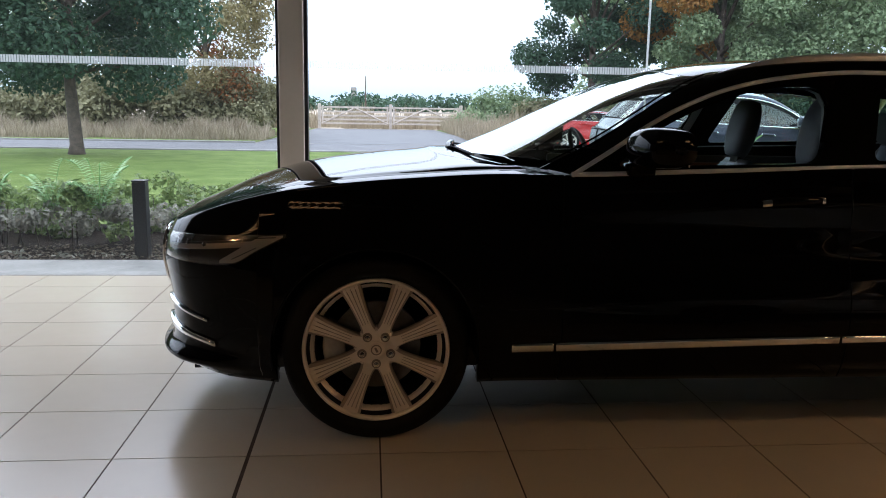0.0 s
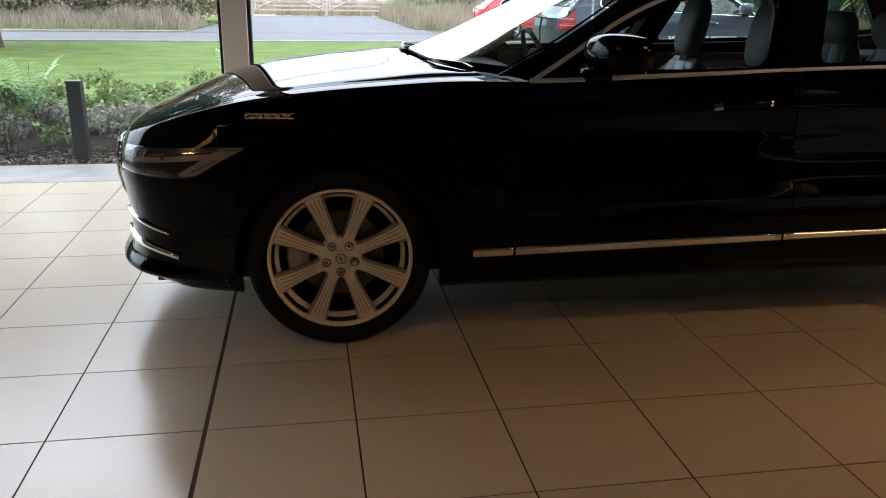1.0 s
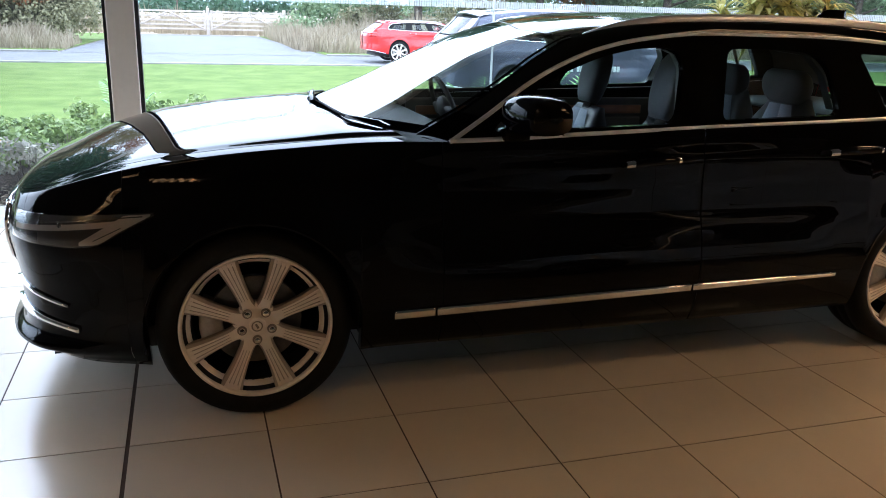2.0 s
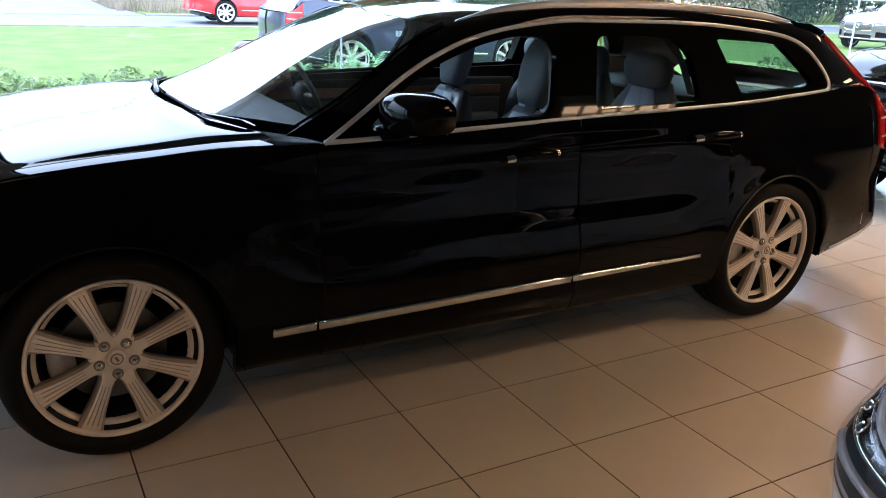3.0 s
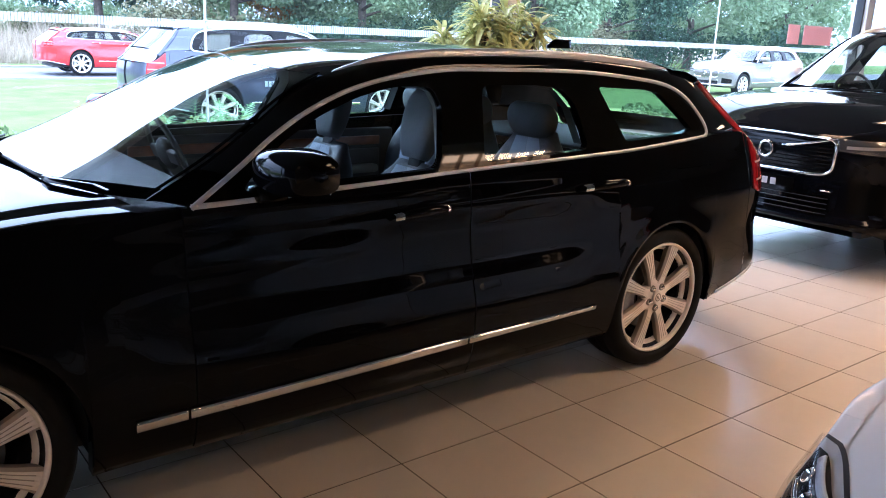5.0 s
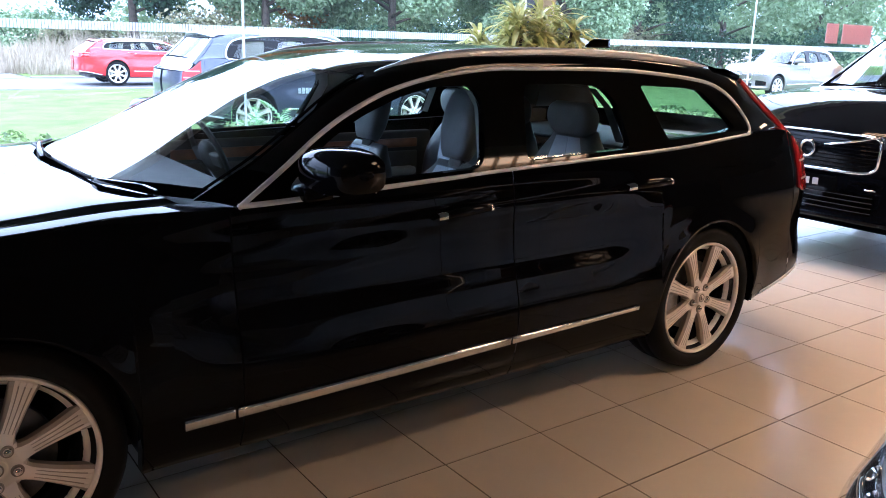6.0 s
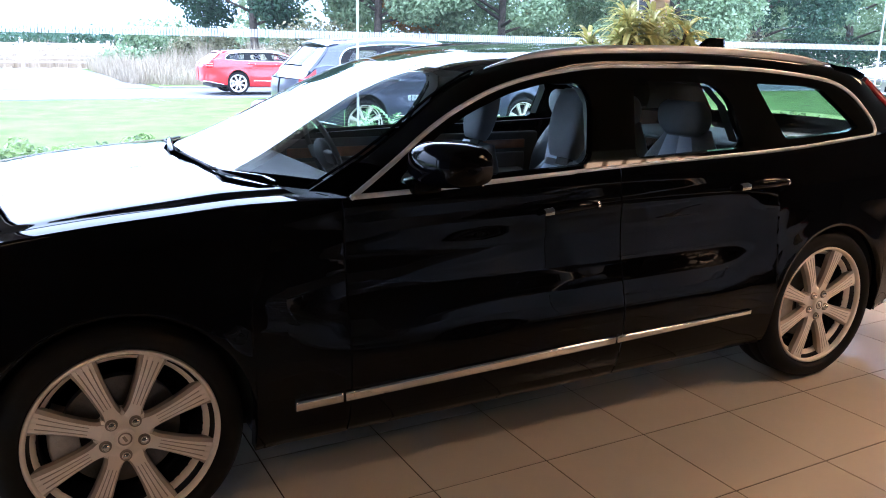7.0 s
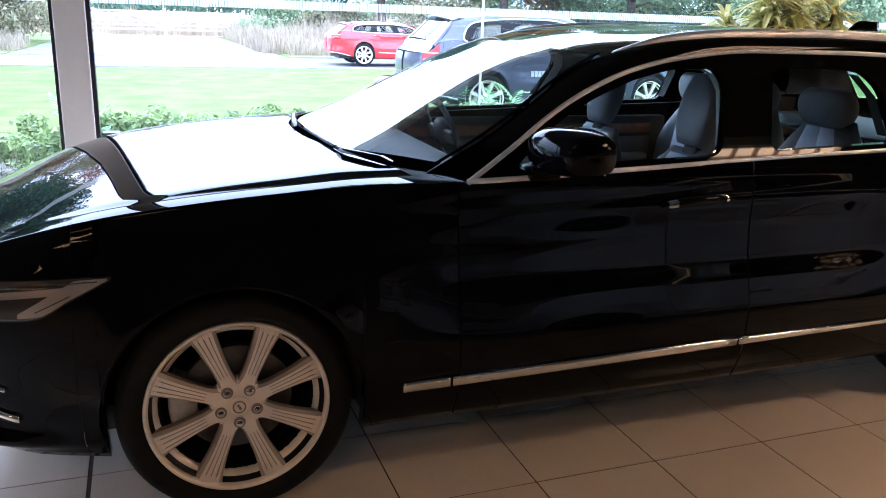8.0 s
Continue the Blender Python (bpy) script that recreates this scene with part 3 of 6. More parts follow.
def seat_part(parent, x, y, width, leather, z=0.30, head=True, lift=0.0, tall_head=0.215, head_width=0.100, tilt=17, back_high=0.60):
    """A car seat: cushion, backrest with bolsters, headrest."""
    cushion = bmesh.new()
    box(cushion, 0, 0.52, -width / 2, width / 2, 0.08, 0.22, 0.045)
    box(cushion, 0.02, 0.50, -width / 2 - 0.01, -width / 2 + 0.09, 0.10, 0.255, 0.035)
    box(cushion, 0.02, 0.50, width / 2 - 0.09, width / 2 + 0.01, 0.10, 0.255, 0.035)
    seat = part("seat", cushion, leather, parent, "pale leather car seat")
    seat.matrix_basis = pose(x, y, z)
    lean = pose(0.50, 0, 0.16, 0, tilt, 0)
    back = bmesh.new()
    rows_ = []

    def half_width(t):
        return width / 2 * (0.90 + 0.12 * math.sin(math.pi * min(1.0, t * 1.25)) - 0.34 * ease(0.66, 1.0, t) ** 1.5)

    for k in range(15):
        t = k / 14
        h, w = back_high * t, half_width(t)
        depth = 0.075 * (1 - 0.40 * t) * (1.0 if k < 13 else 0.80 if k == 13 else 0.45)
        ring = []
        for j in range(28):
            a = 2 * math.pi * j / 28
            c, s = math.cos(a), math.sin(a)
            yy = w * math.copysign(abs(s) ** 0.5, s)
            xx = depth * math.copysign(abs(c) ** 0.55, c)
            if c < 0:
                xx -= 0.060 * ease(0.50, 0.80, abs(yy) / w) * (1 - ease(0.55, 0.98, t)) * (1 - ease(0.93, 1.0, abs(yy) / w) * 0.5)
            ring.append((xx, yy, h))
        rows_.append(ring + ring[:1])
    grid(back, rows_)
    bmesh.ops.remove_doubles(back, verts=back.verts, dist=0.0005)
    bmesh.ops.holes_fill(back, edges=[e for e in back.edges if e.is_boundary])
    bmesh.ops.recalc_face_normals(back, faces=back.faces)
    part("backrest", back, leather, seat).matrix_basis = lean
    # padded middle in two halves with a seam between them
    centre = bmesh.new()
    for u0, u1 in ((-0.55, -0.006), (0.006, 0.55)):
        rows_ = []
        for k in range(13):
            t = 0.04 + 0.90 * k / 12
            w, front = half_width(t), -0.075 * (1 - 0.40 * t)
            rows_.append([(front - 0.003 - 0.018 * (math.sin(math.pi * (0.04 + 0.92 * q / 6)) ** 0.5) * math.sin(math.pi * (0.06 + 0.88 * k / 12)) ** 0.3, w * (u0 + (u1 - u0) * q / 6), back_high * t) for q in range(7)])
        grid(centre, rows_)
    bmesh.ops.recalc_face_normals(centre, faces=centre.faces)
    part("centre_panel", centre, LEATHER_BLUE, seat, "slate blue centre panel").matrix_basis = lean
    if head:
        hd = bmesh.new()
        rows_ = []
        for k in range(12):
            t = k / 11
            s_ = math.sin(math.pi * (0.06 + 0.90 * t)) ** 0.24
            ring = []
            for j in range(20):
                a = 2 * math.pi * j / 20
                c, s = math.cos(a), math.sin(a)
                ring.append((-0.028 - 0.02 * t + 0.052 * s_ * math.copysign(abs(c) ** 0.6, c), (head_width + 0.018 * t) * s_ * math.copysign(abs(s) ** 0.5, s), back_high + 0.015 + lift + tall_head * t))
            rows_.append(ring + ring[:1])
        grid(hd, rows_)
        bmesh.ops.remove_doubles(hd, verts=hd.verts, dist=0.0005)
        bmesh.ops.holes_fill(hd, edges=[e for e in hd.edges if e.is_boundary])
        bmesh.ops.recalc_face_normals(hd, faces=hd.faces)
        part("headrest", hd, leather, seat).matrix_basis = lean
        stem = boxed(-0.03, 0.0, -0.045, 0.045, back_high - 0.04, back_high + 0.06 + lift, 0.010)
        part("headrest_collar", stem, CABIN, seat, "dark collar under the headrest").matrix_basis = lean
    return seat


def front_glass_outline():
    return rounded([(0.86, 1.012), (1.05, 1.150), (1.20, 1.222), (1.38, 1.284), (1.55, 1.318), (1.715, 1.320), (1.742, 1.25), (1.655, 1.035)], 0.055)


def rear_glass_outline():
    return rounded([(1.865, 1.045), (1.968, 1.322), (2.25, 1.322), (2.40, 1.308), (2.462, 1.24), (2.452, 1.062)], 0.04)


def quarter_glass_outline():
    return rounded([(2.705, 1.085), (2.640, 1.312), (2.95, 1.298), (3.045, 1.284), (3.125, 1.205), (3.205, 1.118), (3.10, 1.102)], 0.02)


def outer_outline():
    up = [CURVE_O(p) for p in np.linspace(0, 13, 66)]
    up = [(v.x, v.z - 0.006) for v in up]
    down = [(x, TOP_Z(x) + 0.004) for x in np.linspace(3.30, 0.74, 50)]
    return up + down


def holed(outer, holes, y_of):
    bm = bmesh.new()
    es = []
    for loop in [outer] + holes:
        vs = [bm.verts.new((x, y_of(x, z), z)) for x, z in loop]
        es += [bm.edges.new((vs[i], vs[(i + 1) % len(vs)])) for i in range(len(vs))]
    bmesh.ops.triangle_fill(bm, use_beauty=True, use_dissolve=False, edges=es, normal=(0, -1, 0))
    for f in bm.faces:
        f.normal_update()
        if f.normal.y > 0:
            f.normal_flip()
    ext = bmesh.ops.extrude_face_region(bm, geom=bm.faces[:])["geom"]
    for v in ext:
        if isinstance(v, bmesh.types.BMVert):
            v.co.y += 0.035
    bmesh.ops.recalc_face_normals(bm, faces=bm.faces)
    return bm


def both(name, bm, mat, parent, label=""):
    """The part on the near side and its mirror image."""
    other = mirrored(bm)
    a = part(name, bm, mat, parent, label)
    part(name, other, mat, parent, label)
    return a


def both_flat(name, bm, mat, parent, label=""):
    other = mirrored(bm)
    part(name, bm, mat, parent, label, False)
    part(name, other, mat, parent, label, False)


def build_car(name, label, m, paint, metal, warp=None, full=True, leather=LEATHER, glassmat=CAR_GLASS, group="", tall_lamp=False, tail_strip=True, wheel_size=1.0, wheel_x=(0.0, WHEELBASE), track=0.885):
    car = empty(name, label, "car", m, group)
    made_before = set(bpy.data.objects)
    # columns of the body side
    xs = set(np.round(np.concatenate([_UX[::18], np.linspace(-0.5, 3.6, 60)]), 4))
    for c in (0.0, WHEELBASE):
        xs = {x for x in xs if abs(abs(x - c) - ARCH) > 0.012 and not abs(x - c) < ARCH}
        xs |= {round(c + ARCH * math.cos(a), 5) for a in np.linspace(0.0, math.pi, 29)}
    joins = (-0.43, 0.675, 1.765, 2.60, 3.66)
    for j in joins:
        xs = {x for x in xs if abs(x - j) > 0.012}
        if abs(j - WHEELBASE) > ARCH:
            gap = 0.0004 if j < 0 else 0.0025
            xs |= {j - gap, j + gap}
    xs = sorted(xs)
    cols = []
    for x in xs:
        for arch_edge in ((False, True) if any(abs(abs(x - c) - ARCH) < 1e-4 for c in (0.0, WHEELBASE)) else (False,)):
            lo = LOW_Z(x) if not arch_edge and any(abs(abs(x - c) - ARCH) < 1e-4 for c in (0.0, WHEELBASE)) else low_edge(x)
            cols.append((x, lo, arch_edge))
    # order the doubled columns so that the deeper one lies outside the arch
    order = []
    i = 0
    while i < len(cols):
        if i + 1 < len(cols) and cols[i][0] == cols[i + 1][0]:
            c = 0.0 if abs(cols[i][0]) < 1.5 else WHEELBASE
            pair = [cols[i], cols[i + 1]] if cols[i][0] < c else [cols[i + 1], cols[i]]
            order += pair
            i += 2
        else:
            order.append(cols[i])
            i += 1
    NZ = 36
    panels = {"front_bumper": [], "front_wing": [], "front_door": [], "rear_door": [], "rear_quarter_panel": [], "rear_bumper": []}
    keys = list(panels)
    for a, b in zip(order, order[1:]):
        xm = (a[0] + b[0]) / 2
        if any(abs(xm - j) < 0.002 for j in joins) or a[0] == b[0]:
            continue
        panels[keys[sum(xm > j for j in joins)]].append((a, b))
    for pname, cells in panels.items():
        bm = bmesh.new()
        cache = {}

        def column(c):
            if c not in cache:
                x, lo, _ = c
                hi = TOP_Z(x)
                cache[c] = [bm.verts.new(shell(x, lo + (hi - lo) * (k / NZ), 0.0)) for k in range(NZ + 1)]
                if x <= 0.60:
                    cache[c] += [bm.verts.new(bonnet_point(x, t)) for t in (0.012, 0.03, 0.055, 0.08)]
                inner = cache[c][0].co.copy()
                cache[c].insert(0, bm.verts.new((inner.x, inner.y + 0.045, inner.z + 0.004)))
            return cache[c]

        for a, b in cells:
            ca, cb = column(a), column(b)
            for k in range(min(len(ca), len(cb)) - 1):
                bm.faces.new((ca[k], cb[k], cb[k + 1], ca[k + 1]))
        if pname in ("front_door", "rear_door", "rear_quarter_panel"):
            jx = min(c[0][0] for c in cells)
            both("gap_seal", patch(jx - 0.012, jx + 0.008, lambda x: low_edge(x) + 0.01, lambda x: TOP_Z(x) - 0.004, -0.012, 2, 10), RUBBER, car, "black rubber seal behind the door gap")
        if pname in ("front_bumper", "rear_bumper"):
            part(pname, whole(bm), paint, car)
        else:
            both(pname, bm, paint, car)
    # bonnet
    bm = bmesh.new()
    rows_ = []
    for x in [x for x in xs if x <= 0.60] + [0.60]:
        rows_.append([bonnet_point(x, t) for t in [0.088, 0.098, 0.110, 0.122, 0.135, 0.15] + [0.15 + 0.85 * k / 14 for k in range(1, 15)]])
    part("bonnet", whole(grid(bm, rows_, flip=True)), paint, car)
    if tall_lamp:
        seam = [[bonnet_point(x, t) - Vector((0, 0, 0.003)) for t in (0.076, 0.084, 0.092)] for x in np.linspace(-0.80, 0.58, 24)]
        both("bonnet_seam", grid(bmesh.new(), seam, flip=True), paint, car, "narrow seam beside the bonnet")
    # roof sides, roof, screens
    for pname, p0, p1 in (("windscreen_pillar", 0.0, 4.0), ("roof_side", 4.0, 11.0), ("rear_pillar", 11.0, 15.0)):
        bm = bmesh.new()
        rows_ = []
        for p in np.linspace(p0, p1, 30):
            o, i_ = CURVE_O(p), CURVE_I(p)
            r = []
            for k in range(7):
                t = k / 6
                v = o.lerp(i_, t)
                bulge = (0.007 + 0.011 * ease(2.5, 4.5, p) if p < 11 else 0.008 * ease(14.6, 11.0, p) + 0.010 * ease(12.0, 11.0, p)) * 4 * t * (1 - t)
                r.append(v + Vector((0, -0.6, 0.8)) * bulge)
            rows_.append(r)
        both(pname, grid(bm, rows_, flip=True), paint, car)

    def across(p0, p1, n, back_, up, bow=2):
        bm_ = bmesh.new()
        rs = []
        for j in range(n + 1):
            p = p0 + (p1 - p0) * j / n
            e = CURVE_I(p)
            f = back_(j / n)
            rs.append([(e.x + f * (1 - (1 - t) ** bow), e.y * (1 - t), e.z + up(j / n) * (1 - (1 - t) ** 2)) for t in [k / 14 for k in range(15)]])
        return whole(grid(bm_, rs, flip=True))

    foot = []
    for p in np.linspace(0.0, 0.75, 8):
        o, i_ = CURVE_O(p), CURVE_I(p)
        foot.append([o.lerp(i_, k / 6) + Vector((0, -0.6, 0.8)) * (0.007 * 4 * k / 6 * (1 - k / 6) + 0.003) for k in range(7)])
    both("pillar_foot", grid(bmesh.new(), foot, flip=True), MATTE, car, "black plastic cover at the foot of the windscreen pillar")
    part("windscreen", across(0.0, 4.0, 16, lambda t: -0.27 + 0.15 * t, lambda t: 0.022 + 0.002 * t, 3), WINDSCREEN, car, "clear windscreen mirroring the bright sky")
    bd = bmesh.new()
    rs = []
    for k in range(25):
        t = k / 24
        reach = 0.13 + 0.12 * (1 - ease(0.1, 0.5, t))
        rs.append([])
        for j in range(4):
            p = reach * j / 3
            e = CURVE_I(p)
            rs[-1].append((e.x + (-0.27 + 0.0375 * p) * (1 - (1 - t) ** 3), e.y * (1 - t), e.z + 0.005 + (0.022 + 0.0005 * p) * (1 - (1 - t) ** 2)))
    part("screen_border", whole(grid(bd, rs)), MATTE, car, "black border along the foot of the windscreen")
    seal_ = [CURVE_I(p) + Vector((-0.005, 0.006, 0.009)) for p in np.linspace(0.0, 4.0, 30)]
    both("screen_seal", ribbon(bmesh.new(), seal_, (-0.45, 0.0, 0.9), 0.020, 0.003), MATTE, car, "black rubber seal beside the windscreen")
    part("roof", across(4.02, 10.9, 30, lambda t: -0.12 * (1 - t) ** 2 + 0.04 * t, lambda t: 0.024 + 0.002 * ease(0, 0.3, t) - 0.004 * t, 3), paint, car)
    part("tailgate", across(14.2, 17.0, 12, lambda t: 0.12 + 0.01 * t, lambda t: 0.01), paint, car)
    part("rear_window", across(11.0, 14.2, 12, lambda t: 0.06 + 0.06 * t, lambda t: 0.03), DARK_GLASS, car)
    sp = bmesh.new()
    rs = []
    for k in range(15):
        t = -1 + 2 * k / 14
        yy, xb = 0.595 * t, 3.55 - 0.11 * t * t
        rs.append([(xb - 0.20, yy, 1.437 - 0.05 * t * t), (xb - 0.10, yy, 1.430 - 0.05 * t * t), (xb, yy, 1.400 - 0.05 * t * t), (xb + 0.004, yy, 1.385 - 0.05 * t * t), (xb - 0.05, yy, 1.365 - 0.05 * t * t), (xb - 0.20, yy, 1.36 - 0.05 * t * t)])
    grid(sp, rs)
    bmesh.ops.recalc_face_normals(sp, faces=sp.faces)
    part("roof_spoiler", sp, paint, car)
    # window surround, panes, bright trim
    both_flat("window_surround", holed(outer_outline(), [front_glass_outline(), rear_glass_outline(), quarter_glass_outline()], side_y), GLOSSBLACK, car, "gloss black pillar trim")
    for outline, gm in ((front_glass_outline(), glassmat), (rear_glass_outline(), glassmat), (quarter_glass_outline(), DARK_GLASS)):
        both("side_window", fan(outline, side_y, 0.018), gm, car, "clear side window")
    if full:
        edge = [(1.60, 1.312), (1.665, 1.312), (1.705, 1.295), (1.722, 1.24), (1.692, 1.14), (1.657, 1.04)]
        lining_ = grid(bmesh.new(), [[(x + 0.012, side_y(x, z) + 0.022, z), (x + 0.020, side_y(x, z) + 0.028, z), (x + 0.022, side_y(x, z) + 0.070, z), (x + 0.05, side_y(x, z) + 0.075, z)] for x, z in edge])
        both("pillar_lining", lining_, LININGGREY, car, "pale lining on the inside of the door pillar")
        edge = [(2.24, 1.316), (2.39, 1.298), (2.445, 1.22), (2.447, 1.08)]
        both("pillar_lining", grid(bmesh.new(), [[(x, side_y(x, z) + 0.030, z), (x + 0.004, side_y(x, z) + 0.080, z)] for x, z in edge]), CABIN, car, "dark lining on the inside of the rear pillar")
    top_line = [CURVE_O(p) + Vector((0, -0.004, 0)) for p in np.linspace(0, 12.35, 80)]
    low_line = [Vector((x, side_y(x, TOP_Z(x)) - 0.010, TOP_Z(x) + 0.004)) for x in np.linspace(0.70, 3.262, 60)]
    a_, b_ = top_line[-1], low_line[-1]
    bend = Vector((a_.x + 0.012, (a_.y + b_.y) / 2, b_.z + 0.006))
    corner = [a_ * (1 - t) ** 2 + bend * 2 * t * (1 - t) + b_ * t * t for t in (0.2, 0.4, 0.6, 0.8)]
    loop = top_line + corner + low_line[::-1]
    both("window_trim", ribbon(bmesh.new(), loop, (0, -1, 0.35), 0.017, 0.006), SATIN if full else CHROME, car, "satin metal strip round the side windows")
    # roof rail
    rail = [(1.285, 0.586, 1.338), (1.33, 0.580, 1.358), (1.42, 0.573, 1.386), (1.56, 0.568, 1.420), (1.82, 0.565, 1.445), (2.2, 0.563, 1.453), (2.5, 0.563, 1.449), (2.8, 0.564, 1.436), (3.05, 0.566, 1.414), (3.20, 0.568, 1.392)]
    rc = along(rail)
    rb = bmesh.new()
    rows_ = []
    for p in np.linspace(0, 9, 46):
        c = rc(p)
        fade = 0.35 + 0.65 * min(ease(0, 1.2, p), ease(0, 1.2, 9 - p))
        rows_.append([c + Vector((0, yy, zz * fade)) for yy, zz in ((0.017, -0.020), (0.015, 0.0), (0.006, 0.010), (-0.006, 0.010), (-0.015, 0.0), (-0.017, -0.020))])
    grid(rb, rows_)
    bmesh.ops.recalc_face_normals(rb, faces=rb.faces)
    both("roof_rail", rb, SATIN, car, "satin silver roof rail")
    # underside and cabin tub
    tub = bmesh.new()
    box(tub, -0.70, 3.75, -0.66, 0.66, 0.21, 0.29)
    box(tub, 0.40, 2.55, -0.83, 0.83, 0.21, 0.28)
    box(tub, -0.70, -0.42, -0.60, 0.60, 0.21, 0.66)
    part("underbody", tub, PLASTIC, car, "black underbody", False)
    for c in (0.0, WHEELBASE):
        wl = bmesh.new()
        rows_ = [[(c + (ARCH + 0.01) * math.cos(a), yy, HUB_Z + (ARCH + 0.01) * math.sin(a)) for yy in (-0.90, -0.60)] for a in np.linspace(-0.18, math.pi + 0.18, 24)]
        rows2 = [[(c + r * math.cos(a), -0.60, HUB_Z + r * math.sin(a)) for r in (ARCH + 0.01, 0.02)] for a in np.linspace(-0.18, math.pi + 0.18, 24)]
        grid(wl, rows_)
        grid(wl, rows2)
        both("wheel_arch_liner", wl, PLASTIC, car, "black wheel arch liner")
    # wheels
    base_wheel = build_wheel(car, pose(wheel_x[0], -track, HUB_Z * wheel_size), metal, wheel_size)
    base_wheel.matrix_basis = base_wheel.matrix_basis @ Matrix.Scale(wheel_size, 4)
    for x, yy, turn in ((wheel_x[1], -track, 0), (wheel_x[0], track, 180), (wheel_x[1], track, 180)):
        copy_thing(base_wheel, pose(x, yy, HUB_Z * wheel_size, 0, 0, turn))
    # lamps
    zl = pchip([-0.86, -0.72, -0.60, -0.52, -0.43, -0.32], [0.665, 0.652, 0.648, 0.652, 0.70, 0.758])
    zh = pchip([-0.86, -0.72, -0.60, -0.45, -0.32], [0.735, 0.742, 0.748, 0.757, 0.765])

    def wing(x, v, out):
        """The wing's corner: v metres below (-) or inside (+) the bonnet's edge."""
        p = shell(x, TOP_Z(x) + v, out) if v < 0 else bonnet_point(x, v / 0.8)
        return p if v < 0 else p + Vector((-0.35, -0.45 * (1 - v / 0.1), 0.75)) * out

    def swept(x0, x1, grow, more, out):
        bm_ = bmesh.new()
        rs_ = []
        for i_ in range(19):
            x = x0 + (x1 - x0) * i_ / 18
            f = math.sqrt(max(0.0, 1 - ((x - x0) / (x1 - x0)) ** 2))
            lo, hi = (-0.17 - grow) * f - 0.002, (0.10 + (grow if grow > 0 else more * 0.5)) * f ** 0.8 + 0.002
            rs_.append([wing(x, lo + (hi - lo) * j_ / 14, out) for j_ in range(15)])
        return grid(bm_, rs_, flip=True)

    for sgn in (0, 1):
        def put(nm, bm_, mat_, par_, lab_=""):
            if sgn:
                bm_ = mirrored(bm_)
            return part(nm, bm_, mat_, par_, lab_)
        if tall_lamp:
            lamp = put("headlamp", swept(-0.86, -0.55, 0.0, 0.0, 0.004), LAMPWHITE, car, "swept back headlamp in a black frame under clear plastic")
            put("lamp_seal", swept(-0.866, -0.532, 0.020, 0.02, 0.002), GASKET, lamp, "black frame round the lamp")
            put("lamp_reflector", swept(-0.855, -0.60, -0.022, -0.075, 0.007), LAMPBOWL, lamp, "dark inner reflector")
            for va, vb, x_end, wide, mt_ in ((0.030, 0.020, -0.64, 0.026, LAMPWHITE), (-0.035, -0.05, -0.66, 0.016, CHROME), (-0.085, -0.10, -0.70, 0.030, LAMPGREY)):
                line_ = [wing(-0.85 + (x_end + 0.85) * j_ / 9, va + (vb - va) * j_ / 9, 0.010) for j_ in range(10)]
                put("lamp_fin", ribbon(bmesh.new(), line_, (-0.4, -0.6, 0.7), wide, 0.005), mt_, lamp, "bright fin inside the lamp")
            for xx, vv, rr in ((-0.70, -0.005, 0.024), (-0.76, -0.02, 0.028)):
                bowl = lathe(bmesh.new(), [(0.0, 0.012), (rr * 0.5, 0.008), (rr * 0.9, -0.004), (rr, -0.006), (rr, 0.0)], 20)
                bmesh.ops.transform(bowl, matrix=Matrix.Translation(wing(xx, vv, 0.012)) @ pose(0, 0, 0, -35, 0, -40), verts=bowl.verts)
                put("lamp_bowl", bowl, CHROME, lamp, "round mirrored lamp bowl")
            put("lamp_cover", swept(-0.86, -0.55, 0.0, 0.0, 0.018), LENS, lamp, "clear plastic cover")
        else:
            lx0 = -0.80 if full else -0.848
            lamp = put("headlamp", patch(lx0, -0.325, zl, zh, 0.003, 24, 4), LAMPBOWL, car, "wide headlamp with a sideways T light guide under clear plastic")
            mid = lambda x: 0.690 + 0.10 * (x + 0.72)
            put("light_guide", patch(lx0 + 0.015, -0.42, lambda x: max(mid(x), zl(x)), lambda x: min(mid(x) + 0.019, zh(x)), 0.006, 20, 2), LAMPGREY, lamp, "pale sideways T light guide")
            put("light_guide", patch(-0.565, -0.335, lambda x: zl(x) + 0.004, lambda x: min(max(zl(x) + 0.006, 0.664 + 0.62 * (x + 0.565)), zh(x) - 0.004), 0.0058, 14, 4), LAMPGREY, lamp, "silver lamp panel")
            put("lamp_fin", patch(-0.70, -0.36, lambda x: min(mid(x) + 0.026, zh(x) - 0.012), lambda x: min(mid(x) + 0.029, zh(x) - 0.009), 0.0075, 12, 1), CHROME, lamp, "thin bright fin")
            put("lamp_fin", patch(-0.52, -0.43, lambda x: 0.668 + 0.5 * (x + 0.52), lambda x: 0.671 + 0.5 * (x + 0.52), 0.0075, 6, 1), GASKET, lamp, "thin dark groove")
            for xx in (-0.70, -0.63):
                lens_ = bmesh.new()
                bmesh.ops.create_uvsphere(lens_, u_segments=12, v_segments=8, radius=0.018, matrix=Matrix.Translation(shell(xx, 0.712, -0.010)))
                put("lamp_projector", lens_, LAMPBOWL, lamp, "small mirrored projector")
            put("lamp_cover", patch(lx0, -0.322, lambda x: zl(x) - 0.003, lambda x: zh(x) + 0.003, 0.009, 20, 4, 0.008), LENS, lamp, "clear plastic cover")
